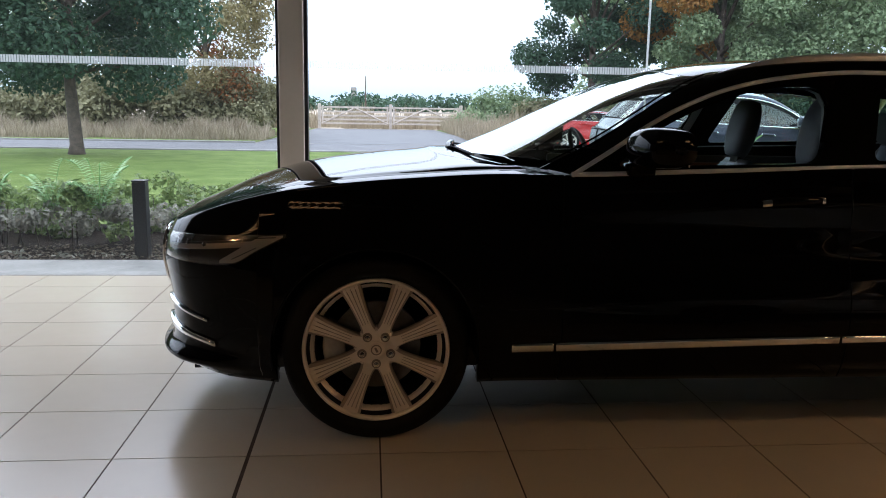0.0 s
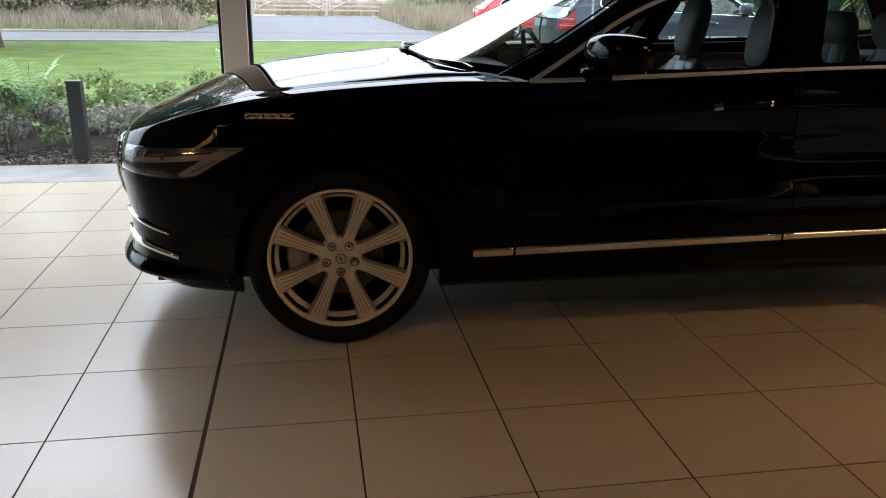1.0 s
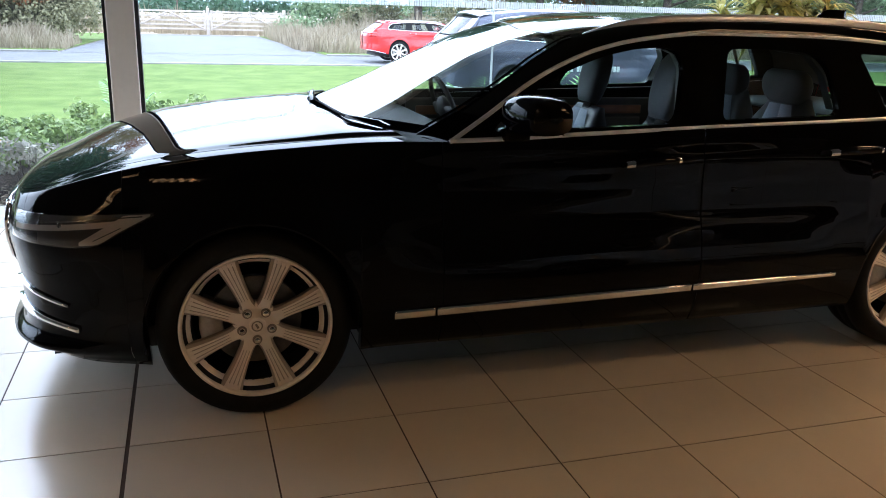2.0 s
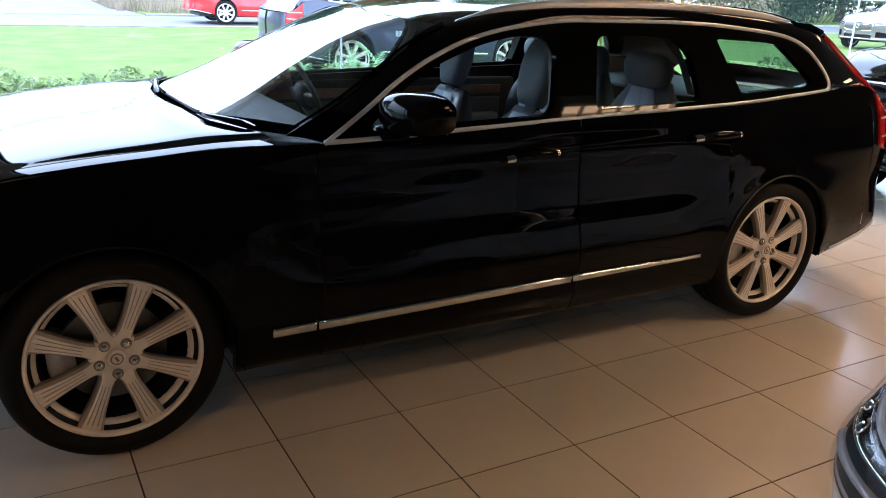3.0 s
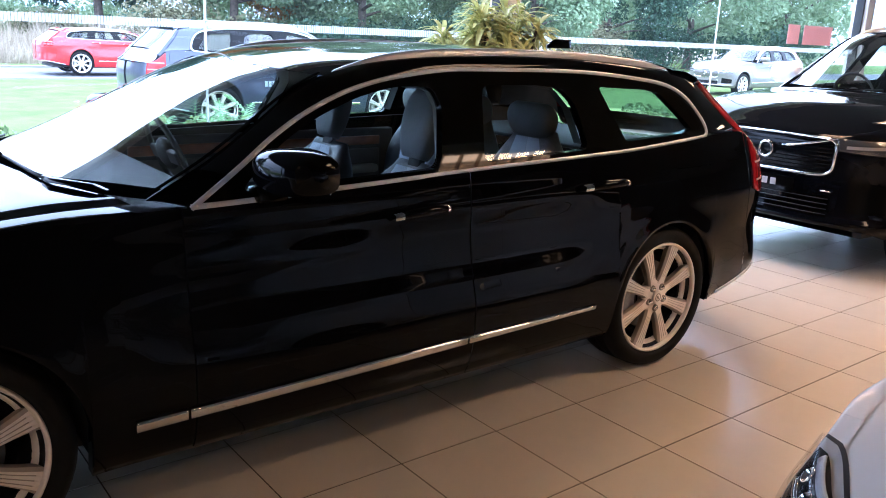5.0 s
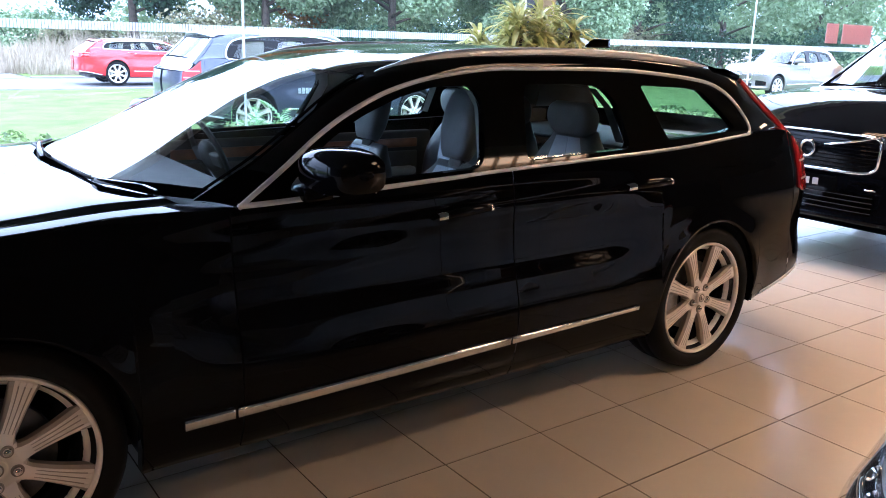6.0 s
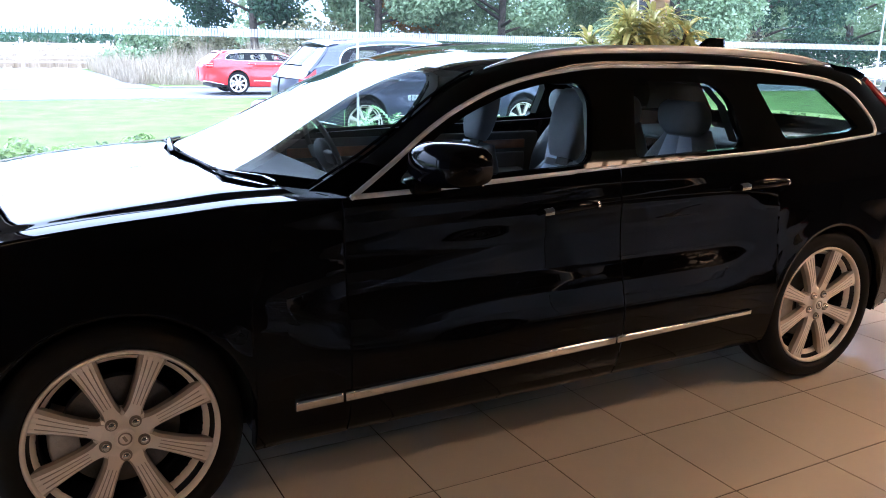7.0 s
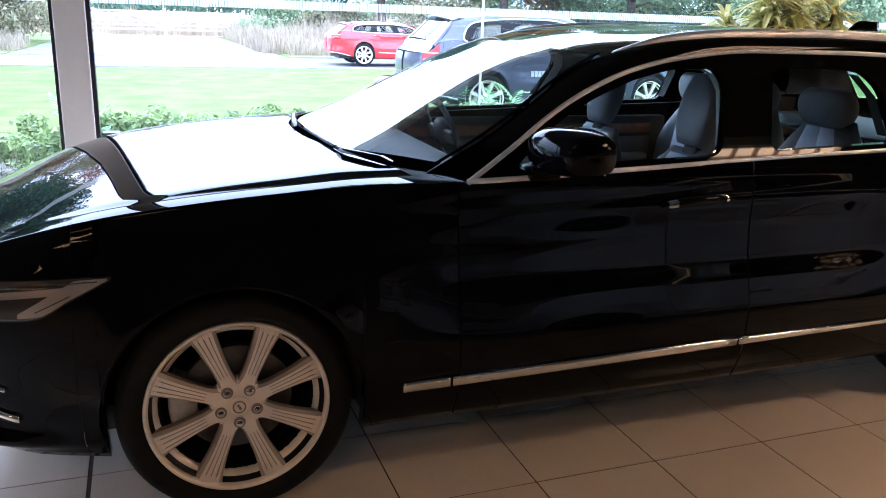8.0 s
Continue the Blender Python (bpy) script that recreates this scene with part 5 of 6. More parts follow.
# potted dracaena by the window
def dracaena(x, y):
    ob = empty("potted_plant", "tall potted dracaena with yellow striped leaves", "plant", pose(x, y, 0))
    part("pot", lathe(bmesh.new(), [(0.0, 0.0), (0.17, 0.0), (0.20, 0.02), (0.24, 0.42), (0.25, 0.46), (0.23, 0.46), (0.22, 0.40), (0.0, 0.40)], 32), WALL, ob, "pale round pot").matrix_basis = pose(0, 0, 0, 90, 0, 0)
    rnd = random.Random(5)
    vs_, fs_ = [], []
    for k in range(13):
        a = rnd.uniform(0, 6.28)
        r = rnd.uniform(0.05, 0.50)
        top = Vector((r * math.cos(a) * 1.1, r * math.sin(a) * 0.5, rnd.uniform(1.38, 1.70)))
        cane = bmesh.new()
        tube(cane, [(0.05 * math.cos(a), 0.05 * math.sin(a), 0.40), (top.x * 0.5, top.y * 0.5, 0.95), top], [0.016, 0.014, 0.010], 8)
        part("cane", cane, BARK, ob)
        for j in range(52):
            b = rnd.uniform(0, 6.28)
            el = rnd.uniform(-0.3, 1.35)
            ln = rnd.uniform(0.18, 0.34)
            w = rnd.uniform(0.013, 0.023)
            d = Vector((math.cos(b) * math.cos(el), math.sin(b) * math.cos(el), math.sin(el)))
            sd = d.cross(Vector((0, 0, 1))).normalized()
            s0 = top - Vector((0, 0, rnd.uniform(0, 0.16)))
            base = len(vs_)
            for q in range(6):
                t = q / 5
                c = s0 + d * ln * t - Vector((0, 0, 1)) * ln * 0.55 * t * t
                ww = w * math.sin(math.pi * (0.12 + 0.86 * t))
                vs_ += [c - sd * ww, c - Vector((0, 0, 1)) * ww * 0.3, c + sd * ww]
            for q in range(5):
                i = base + q * 3
                fs_ += [(i, i + 1, i + 4, i + 3), (i + 1, i + 2, i + 5, i + 4)]
    raw("foliage", vs_, fs_, LEAF_DRACAENA, ob, "long yellow striped leaves")
    return ob


dracaena(4.0, 1.55)

# ---------- outside ----------
GZ = -0.10


def sheet(name, corners, z, mat, label, category):
    bm = bmesh.new()
    bm.faces.new([bm.verts.new((x, y, z)) for x, y in corners])
    bmesh.ops.subdivide_edges(bm, edges=bm.edges[:], cuts=6, use_grid_fill=True)
    return structure(name, bm, mat, label, category)


ground = sheet("ground", [(-1500, WALL_Y + 0.1), (1500, WALL_Y + 0.1), (1500, 3000), (-1500, 3000)], GZ - 0.03, FIELD, "open farmland reaching to the horizon", "ground")
sheet("lawn", [(-60, 4.0), (60, 4.0), (60, 19.8), (-60, 19.8)], GZ, GRASS, "mown green lawn in front of the showroom", "lawn")
structure("pavement", boxed(-40, 60, WALL_Y + 0.10, 3.05, GZ - 0.1, GZ + 0.03), CONCRETE, "pale concrete strip outside the shop windows", "pavement")
sheet("planting_bed", [(-40, 3.05), (40, 3.05), (40, 5.2), (-40, 5.2)], GZ + 0.015, SOIL, "dark mulched bed under the low hedge", "bed")
structure("kerb", boxed(-150, 150, 19.8, 19.95, GZ - 0.1, GZ + 0.04, 0.015), CONCRETE, "grey kerb along the road", "kerb")
sheet("road", [(-150, 19.95), (150, 19.95), (150, 25.0), (-150, 25.0)], GZ - 0.01, ASPHALT, "grey asphalt road", "road")
structure("kerb", boxed(-150, -4.2, 25.0, 25.15, GZ - 0.1, GZ + 0.05, 0.015), CONCRETE, "grey kerb along the road", "kerb")
structure("kerb", boxed(4.3, 150, 25.0, 25.15, GZ - 0.1, GZ + 0.05, 0.015), CONCRETE, "grey kerb along the road", "kerb")
sheet("driveway", [(-4.2, 25.0), (4.3, 25.0), (3.3, 44.0), (-3.4, 44.0)], GZ - 0.004, ASPHALT, "asphalt drive up to the field gate", "drive")
sheet("verge", [(-150, 25.15), (-4.3, 25.15), (-3.5, 44.0), (-150, 44.0)], GZ - 0.008, GRASS, "rough grass verge", "verge")
sheet("verge", [(4.4, 25.15), (150, 25.15), (150, 44.0), (3.4, 44.0)], GZ - 0.008, GRASS, "rough grass verge", "verge")


def leaf_cloud(rnd, blobs, count, size, flat=0.0):
    """Small bent leaves in clumps; blobs are centre and radii."""
    vs_, fs_ = [], []
    total = sum(b[1][0] * b[1][1] * b[1][2] for b in blobs) ** 1.0
    for c, r in blobs:
        n = int(count * (r[0] * r[1] * r[2]) / total) + 3
        for _ in range(n):
            d = Vector((rnd.gauss(0, 1), rnd.gauss(0, 1), rnd.gauss(0, 1))).normalized()
            q = rnd.random() ** 0.45
            p = Vector(c) + Vector((d.x * r[0], d.y * r[1], d.z * r[2])) * q
            nrm = (d * 0.6 + Vector((rnd.uniform(-1, 1), rnd.uniform(-1, 1), rnd.uniform(-0.2, 1.2)))).normalized()
            a = nrm.cross(Vector((rnd.uniform(-1, 1), rnd.uniform(-1, 1), rnd.uniform(-1, 1)))).normalized()
            b = nrm.cross(a)
            s = size * rnd.uniform(0.6, 1.4)
            i = len(vs_)
            vs_ += [p - a * s, p - b * s * 0.6 + nrm * s * 0.15, p + a * s * 1.1 - nrm * s * 0.1, p + b * s * 0.6 + nrm * s * 0.15]
            fs_ += [(i, i + 1, i + 2), (i, i + 2, i + 3)]
    return vs_, fs_


def tree(x, y, height, spread, trunk_h, mat, seed, label, leaves=9000, leaf=0.12, trunk_r=0.16, group="trees", second=None):
    rnd = random.Random(seed)
    ob = empty("tree", label, "tree", pose(x, y, GZ), group)
    tr = bmesh.new()
    tube(tr, [(0, 0, -0.1), (0.02, 0, 0.25), (rnd.uniform(-0.08, 0.08), 0, trunk_h), (rnd.uniform(-0.2, 0.2), 0, height * 0.75)], [trunk_r * 1.5, trunk_r * 1.05, trunk_r * 0.85, trunk_r * 0.2], 10)
    part("trunk", tr, BARK, ob, "grey-brown tree trunk")
    blobs = []
    lim = bmesh.new()
    for k in range(26):
        a = k * 2.4 + rnd.uniform(-0.4, 0.4)
        t = (k + 0.5) / 26
        zc = trunk_h * 0.95 + (height - trunk_h) * (0.06 + 0.88 * t)
        prof = math.sin(math.pi * min(1.0, 0.22 + 0.72 * t)) ** 0.7
        rr = spread * prof * rnd.uniform(0.45, 0.92)
        c = (rr * math.cos(a), rr * math.sin(a), zc)
        s = spread * rnd.uniform(0.26, 0.42)
        blobs.append((c, (s, s, s * 0.72)))
        if k % 2 == 0:
            z0 = trunk_h + (zc - trunk_h) * 0.45
            tube(lim, [(0, 0, z0), (c[0] * 0.5, c[1] * 0.5, (z0 + zc) / 2 + 0.1), c], [trunk_r * 0.4, trunk_r * 0.22, trunk_r * 0.06], 6)
    part("limbs", lim, BARK, ob, "bare limbs in the crown")
    if second:
        split = [b for i, b in enumerate(blobs) if i % 3 == 0]
        blobs = [b for i, b in enumerate(blobs) if i % 3]
        v2, f2 = leaf_cloud(rnd, split, leaves // 3, leaf)
        raw("crown", v2, f2, second, ob)
    v, f = leaf_cloud(rnd, blobs, leaves, leaf)
    raw("crown", v, f, mat, ob)
    return ob


def bush(x, y, w, d, h, mat, seed, label, leaves=4000, leaf=0.09, group="hedgerow bushes"):
    rnd = random.Random(seed)
    ob = empty("bush", label, "bush", pose(x, y, GZ), group)
    st = bmesh.new()
    blobs = []
    for k in range(14):
        c = (rnd.uniform(-0.44, 0.44) * w, rnd.uniform(-0.35, 0.35) * d, h * rnd.uniform(0.08, 0.78))
        s = rnd.uniform(0.16, 0.27)
        blobs.append((c, (s * w, s * d, h * rnd.uniform(0.2, 0.32))))
        tube(st, [(c[0] * 0.4, c[1] * 0.4, -0.05), c], [0.03, 0.01], 5)
    part("stems", st, BARK, ob)
    v, f = leaf_cloud(rnd, blobs, leaves, leaf)
    raw("leaves", v, f, mat, ob)
    return ob


def blades(name, n, region, hmin, hmax, mat, seed, label, lean=0.35, width=0.012, z=GZ):
    rnd = random.Random(seed)
    vs_, fs_ = [], []
    for _ in range(n):
        x, y = region(rnd)
        clump = noise.noise((x * 0.55, y * 0.55, seed))
        if clump < rnd.uniform(-0.45, 0.25):
            continue
        h = rnd.uniform(hmin, hmax) * (0.62 + 1.0 * clump + 0.5 * noise.noise((x * 1.7, y * 1.7, seed + 5)))
        a = rnd.uniform(0, 6.28)
        dx, dy = math.cos(a) * lean * h * rnd.random(), math.sin(a) * lean * h * rnd.random()
        i = len(vs_)
        vs_ += [(x - width, y, z - 0.03), (x + width, y, z - 0.03), (x + dx * 0.5 + width * 0.7, y + dy * 0.5, z + h * 0.6), (x + dx * 0.5 - width * 0.7, y + dy * 0.5, z + h * 0.6), (x + dx, y + dy, z + h)]
        fs_ += [(i, i + 1, i + 2, i + 3), (i + 3, i + 2, i + 4)]
    return tagged(raw(name, vs_, fs_, mat), label, "grass", "", "stuff")


tree(-7.5, 17.4, 8.5, 3.6, 1.75, LEAF_DARK, 1, "dark green maple with a grey trunk on the lawn", 60000, 0.068, 0.155)
tree(-7.6, 33.5, 9.5, 3.3, 1.5, LEAF_OLIVE, 2, "tree turning red with autumn behind the road", 22000, 0.072, 0.17, second=LEAF_RUST)
tree(-14.5, 37.0, 9.0, 4.0, 2.0, LEAF_SCRUB, 3, "tree turning brown with autumn behind the road", 16000, 0.10, 0.2, second=LEAF_MID)
tree(10.5, 36.0, 11.0, 3.4, 2.0, LEAF_DARK, 4, "dark green tree beside the field gate", 40000, 0.085, 0.22)
tree(15.5, 33.0, 11.0, 3.6, 2.2, LEAF_MID, 5, "tree with orange patches beside the road", 46000, 0.085, 0.22, second=LEAF_GOLD)
tree(21.0, 31.0, 12.0, 4.4, 1.8, LEAF_MID, 6, "broad green maple beside the road", 46000, 0.095, 0.24)
tree(28.5, 31.0, 12.0, 4.6, 1.6, LEAF_MID, 7, "broad green maple beside the road", 30000, 0.10, 0.24)
tree(25.0, 23.5, 8.5, 3.6, 1.5, LEAF_MID, 8, "young green maple near the parked cars", 30000, 0.085, 0.16)
tree(36.0, 29.0, 12.0, 4.8, 1.5, LEAF_DARK, 9, "dark green tree at the far end of the road", 22000, 0.11, 0.24)
tree(45.0, 30.0, 13.0, 5.5, 1.5, LEAF_MID, 10, "green tree at the far end of the road", 9000, 0.18, 0.26)
tree(56.0, 30.0, 13.0, 6.0, 1.5, LEAF_MID, 11, "green tree at the far end of the road", 8000, 0.2, 0.26)
for k, (bx, by, w, d, h, mt) in enumerate([(-30, 33, 8, 3, 2.6, LEAF_SCRUB), (-23, 33, 8, 3, 2.8, LEAF_MID), (-17, 32, 7, 3, 2.4, LEAF_SCRUB), (-12, 32.5, 6, 3, 2.6, LEAF_SCRUB), (-7.6, 33, 5, 3, 2.3, LEAF_SCRUB),
                                              (6.8, 40, 4.6, 3, 2.8, LEAF_MID), (9.5, 38, 5, 3, 2.0, LEAF_SCRUB), (13.5, 32, 7, 3, 2.6, LEAF_SCRUB), (19, 29.5, 7, 3, 2.4, LEAF_DARK), (25, 29, 8, 3, 2.6, LEAF_DARK), (32, 28.5, 8, 3, 2.6, LEAF_SCRUB), (40, 28, 9, 3, 2.8, LEAF_DARK), (50, 28, 11, 3, 3.0, LEAF_DARK)]):
    bush(bx, by, w, d, h, mt, 40 + k, "scrubby hedgerow bush with olive leaves", 4500, 0.10)
blades("long_dry_grass", 26000, lambda r: (r.uniform(-28, -4.2), r.uniform(26.8, 32)), 0.25, 0.9, DRYGRASS, 21, "tall pale dry grass along the road", 0.75, 0.017)
blades("long_dry_grass", 26000, lambda r: (r.uniform(4.6, 34), r.uniform(26.8, 31)), 0.25, 1.0, DRYGRASS, 22, "tall pale dry grass along the road", 0.75, 0.017)
blades("long_dry_grass", 14000, lambda r: (r.uniform(6.6, 16), r.uniform(26.4, 36)), 0.5, 1.5, DRYGRASS, 24, "tall pale dry grass beside the drive", 0.4, 0.016)
blades("long_dry_grass", 9000, lambda r: (3.7 + 6.0 * r.random() ** 1.3, r.uniform(27.5, 43)), 0.4, 1.1, DRYGRASS, 26, "tall pale dry grass in front of the bush", 0.5, 0.02)
blades("long_dry_grass", 9000, lambda r: (r.uniform(-12, 14), r.uniform(44.8, 54)), 0.6, 1.3, DRYGRASS, 23, "tall pale dry grass behind the gate", 0.4, 0.03)

rnd_wood = random.Random(33)
wood = [((11 + 70 * rnd_wood.random(), rnd_wood.uniform(37, 44), rnd_wood.uniform(0.5, 9.5)), (rnd_wood.uniform(1.2, 2.4), 1.6, rnd_wood.uniform(0.9, 1.7))) for _ in range(260)]
wv, wf = leaf_cloud(rnd_wood, wood, 120000, 0.15)
tagged(raw("wood_edge", wv, wf, LEAF_MID), "dense green edge of a wood behind the road", "wood", "", "stuff")
rnd_scrub = random.Random(34)
scrub = [((rnd_scrub.uniform(-36, -4.0), rnd_scrub.uniform(32.5, 36), rnd_scrub.uniform(0.1, 2.3)), (rnd_scrub.uniform(0.6, 1.3), 0.8, rnd_scrub.uniform(0.4, 0.8))) for _ in range(260)]
sv, sf = leaf_cloud(rnd_scrub, scrub, 70000, 0.08)
tagged(raw("scrub", sv, sf, LEAF_SCRUB), "tangled olive and brown scrub along the far side of the road", "scrub", "", "stuff")
rnd_far = random.Random(90)
far_blobs = [((rnd_far.uniform(-160, 160), rnd_far.uniform(170, 215), rnd_far.uniform(0.5, 2.6)), (rnd_far.uniform(3, 8), 3.0, rnd_far.uniform(1.2, 2.8))) for _ in range(170)]
fv, ff = leaf_cloud(rnd_far, far_blobs, 26000, 0.55)
tagged(raw("far_hedge", fv, ff, LEAF_DARK), "distant hedges and woods across the fields", "hedge", "", "stuff")
mast = bmesh.new()
tube(mast, [(-1.8, 130, GZ), (-1.8, 130, 5.95)], [0.12, 0.09], 8)
tagged(part("utility_pole", mast, BARK), "thin wooden utility pole across the field", "pole")
tagged(part("water_tower", boxed(-9.4, -7.4, 300, 303, -0.1, 7.9, 0.2), CONCRETE, None, "", False), "pale concrete tower far across the fields", "tower")

# field gate
def field_gate(x0, x1, y):
    ob = empty("field_gate", "weathered wooden five-bar field gates closing the drive", "gate", pose(0, y, GZ))
    mid = (x0 + x1) / 2
    for gx in (x0, mid, x1):
        part("gate_post", boxed(gx - 0.09, gx + 0.09, -0.09, 0.09, -0.1, 1.42, 0.02), GATEWOOD, ob, "", False)
    for a, b in ((x0 + 0.12, mid - 0.12), (mid + 0.12, x1 - 0.12)):
        for z in (0.30, 0.52, 0.74, 0.97, 1.22):
            part("rail", boxed(a, b, -0.03, 0.03, z - 0.045, z + 0.045, 0.008), GATEWOOD, ob, "", False)
        for gx in (a + 0.06, b - 0.06):
            part("stile", boxed(gx - 0.05, gx + 0.05, -0.036, 0.036, 0.22, 1.30, 0.008), GATEWOOD, ob, "", False)
        br = bmesh.new()
        tube(br, [(a, -0.04, 0.28), ((a + b) / 2, -0.04, 1.2)], 0.045, 6)
        tube(br, [(b, -0.04, 0.28), ((a + b) / 2, -0.04, 1.2)], 0.045, 6)
        part("brace", br, GATEWOOD, ob, "", False)


field_gate(-3.3, 4.9, 44.2)


def bollard(x, y):
    ob = empty("bollard", "square black painted steel bollard", "bollard", pose(x, y, GZ), "bollards")
    part("post", boxed(-0.055, 0.055, -0.055, 0.055, -0.1, 0.66, 0.006), POSTBLACK, ob, "", False)
    part("cap", boxed(-0.058, 0.058, -0.058, 0.058, 0.662, 0.675, 0.004), POSTBLACK, ob, "", False)
    return ob


first_bollard = bollard(-1.98, 3.25)
copy_thing(first_bollard, pose(-0.47, 3.25, GZ))

# low hedge under the windows
def hedge():
    rnd = random.Random(77)
    ob = empty("low_hedge", "low clipped hedge of variegated and green leaves", "hedge", pose(0, 0, GZ), kind="stuff")
    blobs_g, blobs_p = [], []
    for k in range(150):
        x = -9 + 22 * (k + rnd.random()) / 150
        for _ in range(4):
            y = rnd.uniform(3.75, 5.35)
            z = rnd.uniform(0.06, 0.50) + 0.09 * ease(-1.6, -0.6, x) + 0.03 * math.sin(x * 2.1)
            blobs_g.append(((x, y, z), (rnd.uniform(0.12, 0.24), rnd.uniform(0.12, 0.24), rnd.uniform(0.08, 0.16))))
        blobs_p.append(((x, rnd.uniform(3.6, 3.9), rnd.uniform(0.20, 0.36)), (0.2, 0.14, 0.11)))
        if k % 2:
            blobs_p.append(((x, rnd.uniform(3.2, 3.4), rnd.uniform(0.0, 0.03)), (0.16, 0.10, 0.03)))
    v, f = leaf_cloud(rnd, blobs_g, 62000, 0.034)
    raw("green_leaves", v, f, LEAF_HEDGE, ob)
    v, f = leaf_cloud(rnd, blobs_p, 20000, 0.027)
    raw("pale_leaves", v, f, LEAF_PALE, ob, "pale variegated leaves low down")
    tw = bmesh.new()
    for k in range(220):
        x, y = rnd.uniform(-9, 13), rnd.uniform(3.5, 5.2)
        tube(tw, [(x, y, -0.02), (x + rnd.uniform(-0.1, 0.1), y + rnd.uniform(-0.1, 0.1), 0.4)], [0.008, 0.003], 4)
    part("twigs", tw, BARK, ob)


hedge()


def litter():
    """Fallen leaves and bark chips lying on the planting bed."""
    rnd = random.Random(78)
    vs_, fs_ = [], []
    for _ in range(9000):
        x, y = rnd.uniform(-9, 12), 3.06 + 0.75 * rnd.random() ** 1.2
        a, sz, lift = rnd.uniform(0, 6.28), rnd.uniform(0.008, 0.028), rnd.uniform(0.0, 0.016)
        d, e = Vector((math.cos(a), math.sin(a), 0)), Vector((-math.sin(a), math.cos(a), 0))
        c = Vector((x, y, GZ + 0.020 + lift))
        i = len(vs_)
        vs_ += [c - d * sz, c - e * sz * 0.5 + Vector((0, 0, sz * 0.4)), c + d * sz, c + e * sz * 0.5 + Vector((0, 0, sz * 0.4))]
        fs_ += [(i, i + 1, i + 2), (i, i + 2, i + 3)]
    tagged(raw("leaf_litter", vs_, fs_, LITTER), "dry fallen leaves and bark chips on the bed", "leaves", "", "stuff")


litter()


def fern(x, y, z, n, ln, seed):
    rnd = random.Random(seed)
    ob = empty("fern", "light green fern growing out of the hedge", "fern", pose(x, y, z), "ferns")
    vs_, fs_ = [], []
    for k in range(n):
        a = 6.28 * k / n + rnd.uniform(-0.3, 0.3)
        L = ln * rnd.uniform(0.7, 1.1)
        d = Vector((math.cos(a), math.sin(a), 0))
        sd = Vector((-math.sin(a), math.cos(a), 0))
        lift = rnd.uniform(1.1, 1.75)
        for q in range(16):
            t = (q + 1) / 17
            c = d * L * t * 0.5 + Vector((0, 0, L * (lift * t - 0.75 * t * t)))
            w = L * 0.22 * math.sin(math.pi * (0.15 + 0.85 * t)) ** 0.8
            for s in (-1, 1):
                i = len(vs_)
                e = c + sd * s * w + d * L * 0.05 + Vector((0, 0, L * 0.03))
                vs_ += [c - d * 0.004, c + d * L * 0.035, e + d * 0.006, e - d * 0.006]
                fs_.append((i, i + 1, i + 2, i + 3))
        for q in range(8):
            t0, t1 = q / 8, (q + 1) / 8
            c0 = d * L * t0 * 0.5 + Vector((0, 0, L * (lift * t0 - 0.75 * t0 * t0)))
            c1 = d * L * t1 * 0.5 + Vector((0, 0, L * (lift * t1 - 0.75 * t1 * t1)))
            i = len(vs_)
            vs_ += [c0 - sd * 0.003, c0 + sd * 0.003, c1 + sd * 0.003, c1 - sd * 0.003]
            fs_.append((i, i + 1, i + 2, i + 3))
    raw("fronds", vs_, fs_, LEAF_FERN, ob)


for k, (fx, fy, ln) in enumerate([(-2.95, 3.9, 0.5), (-2.5, 3.8, 0.62), (-3.5, 3.9, 0.42), (-0.75, 4.4, 0.55), (2.08, 3.7, 0.62), (2.42, 3.65, 0.7), (2.70, 3.7, 0.66), (2.95, 3.75, 0.7), (3.12, 3.65, 0.76), (3.6, 3.9, 0.5)]):
    fern(fx, fy, 0.22, 10, ln, 60 + k)

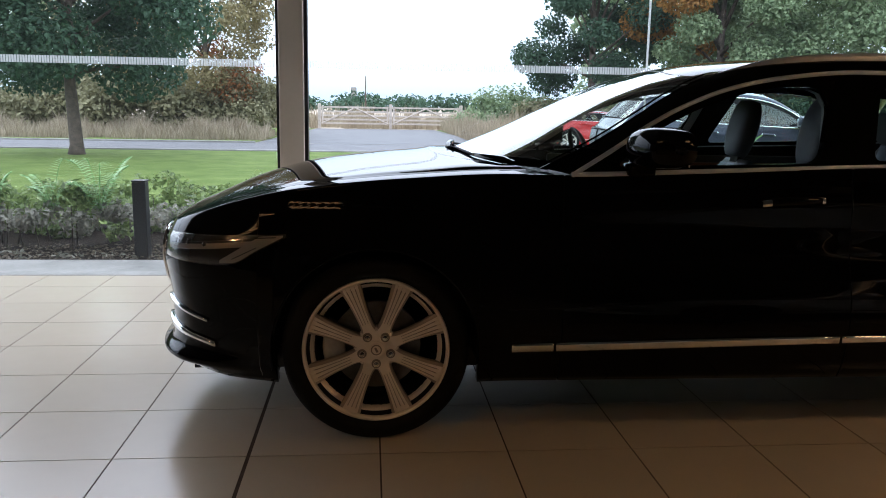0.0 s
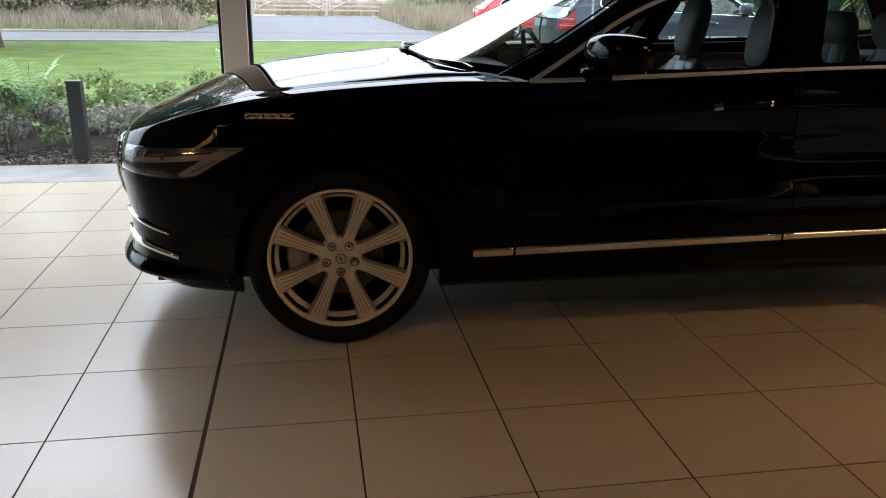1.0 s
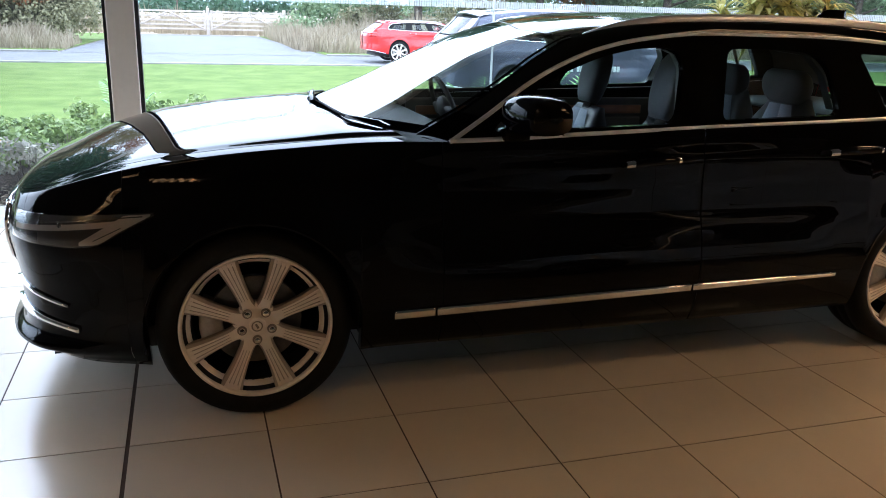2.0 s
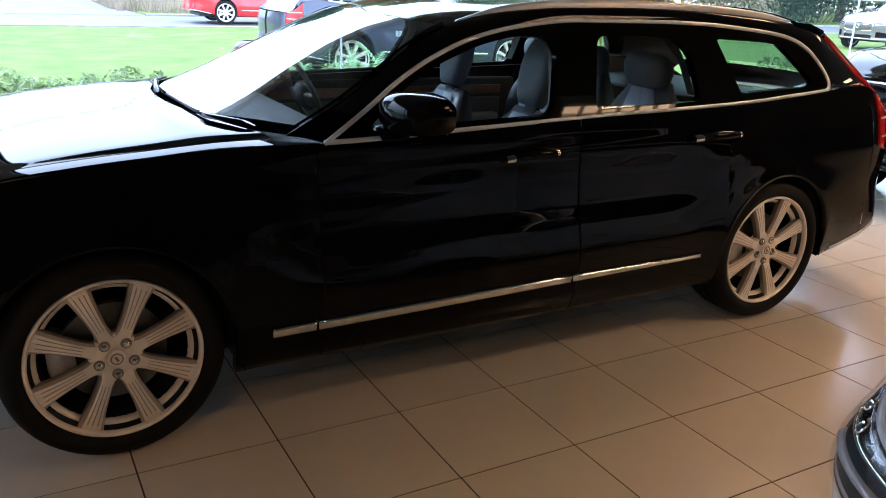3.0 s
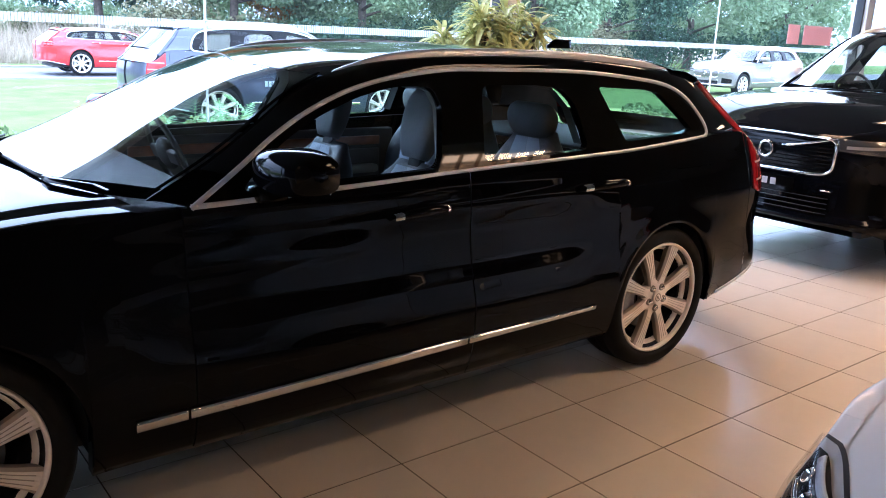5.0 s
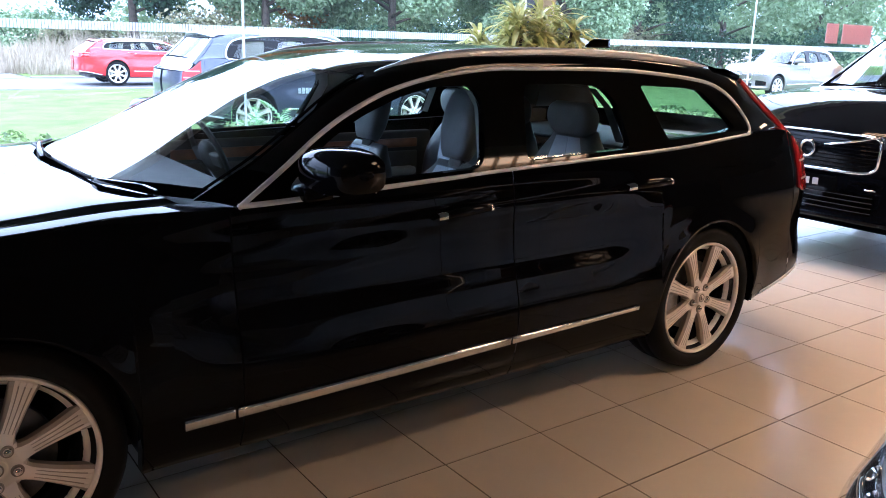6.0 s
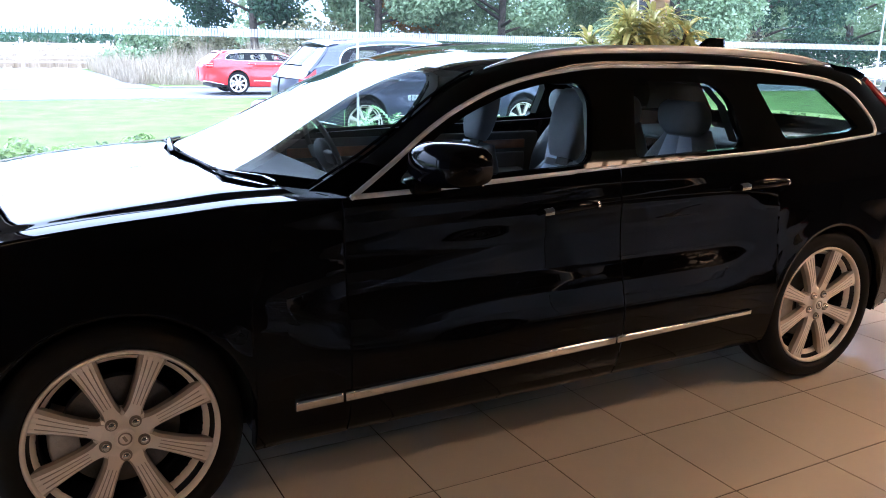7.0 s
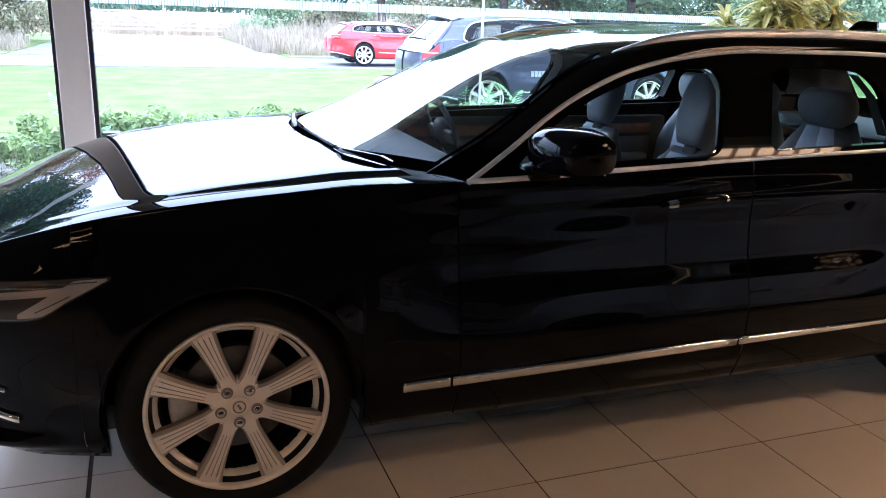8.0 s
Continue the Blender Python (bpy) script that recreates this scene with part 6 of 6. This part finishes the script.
# ---------- floor tiles ----------
PITCH, TURN, TX, TY = 0.4587, 0.0082, -1.361, -1.023
EDGE_Y = TY + 6 * PITCH


def tile_mesh():
    bm = bmesh.new()
    h = PITCH / 2 - 0.0029
    box(bm, -h, h, -h, h, -0.012, 0.0)
    me = bpy.data.meshes.new("tile")
    bm.to_mesh(me)
    bm.free()
    me.materials.append(TILE)
    return me


tile_data = tile_mesh()
tv = [v.co.copy() for v in tile_data.vertices]
tf = [tuple(p.vertices) for p in tile_data.polygons]
rest_v, rest_f = [], []
near = 0
for i in range(-17, 41):
    for j in range(-20, 8):
        cx, cy = (i + 0.5) * PITCH, (j + 0.5) * PITCH
        if i < 2:
            cx -= 0.008
        x = TX + cx * math.cos(TURN) - cy * math.sin(TURN)
        y = TY + cx * math.sin(TURN) + cy * math.cos(TURN)
        if not (X0 + 0.2 < x < X1 - 0.2 and Y0 + 0.2 < y) or j > 5:
            continue
        if -3.4 < x < 5.4 and -2.6 < y < 1.9 and near < 300:
            near += 1
            ob = new("tile", tile_data)
            ob.parent = floor
            ob.matrix_basis = pose(x, y, 0.0, 0, 0, math.degrees(TURN))
        else:
            m_ = pose(x, y, 0.0, 0, 0, math.degrees(TURN))
            k0 = len(rest_v)
            rest_v += [m_ @ v for v in tv]
            rest_f += [tuple(k0 + q for q in f) for f in tf]
for i in range(-17, 41):
    x = TX + i * PITCH - 0.032
    m_ = pose(0, 0, 0)
    k0 = len(rest_v)
    y0_, y1_ = EDGE_Y + 0.0035 + 0.0082 * (x - TX), WALL_Y - 0.055
    rest_v += [Vector((a, b, c)) for c in (-0.006, 0.0) for a, b in ((x + 0.0035, y0_), (x + PITCH - 0.0035, y0_), (x + PITCH - 0.0035, y1_), (x + 0.0035, y1_))]
    rest_f += [tuple(k0 + q for q in f) for f in ((4, 5, 6, 7), (0, 1, 5, 4), (1, 2, 6, 5), (3, 0, 4, 7))]
far_tiles = raw("tiles", rest_v, rest_f, TILE, floor, "beige porcelain tiles")
far_tiles["kind"] = "stuff"
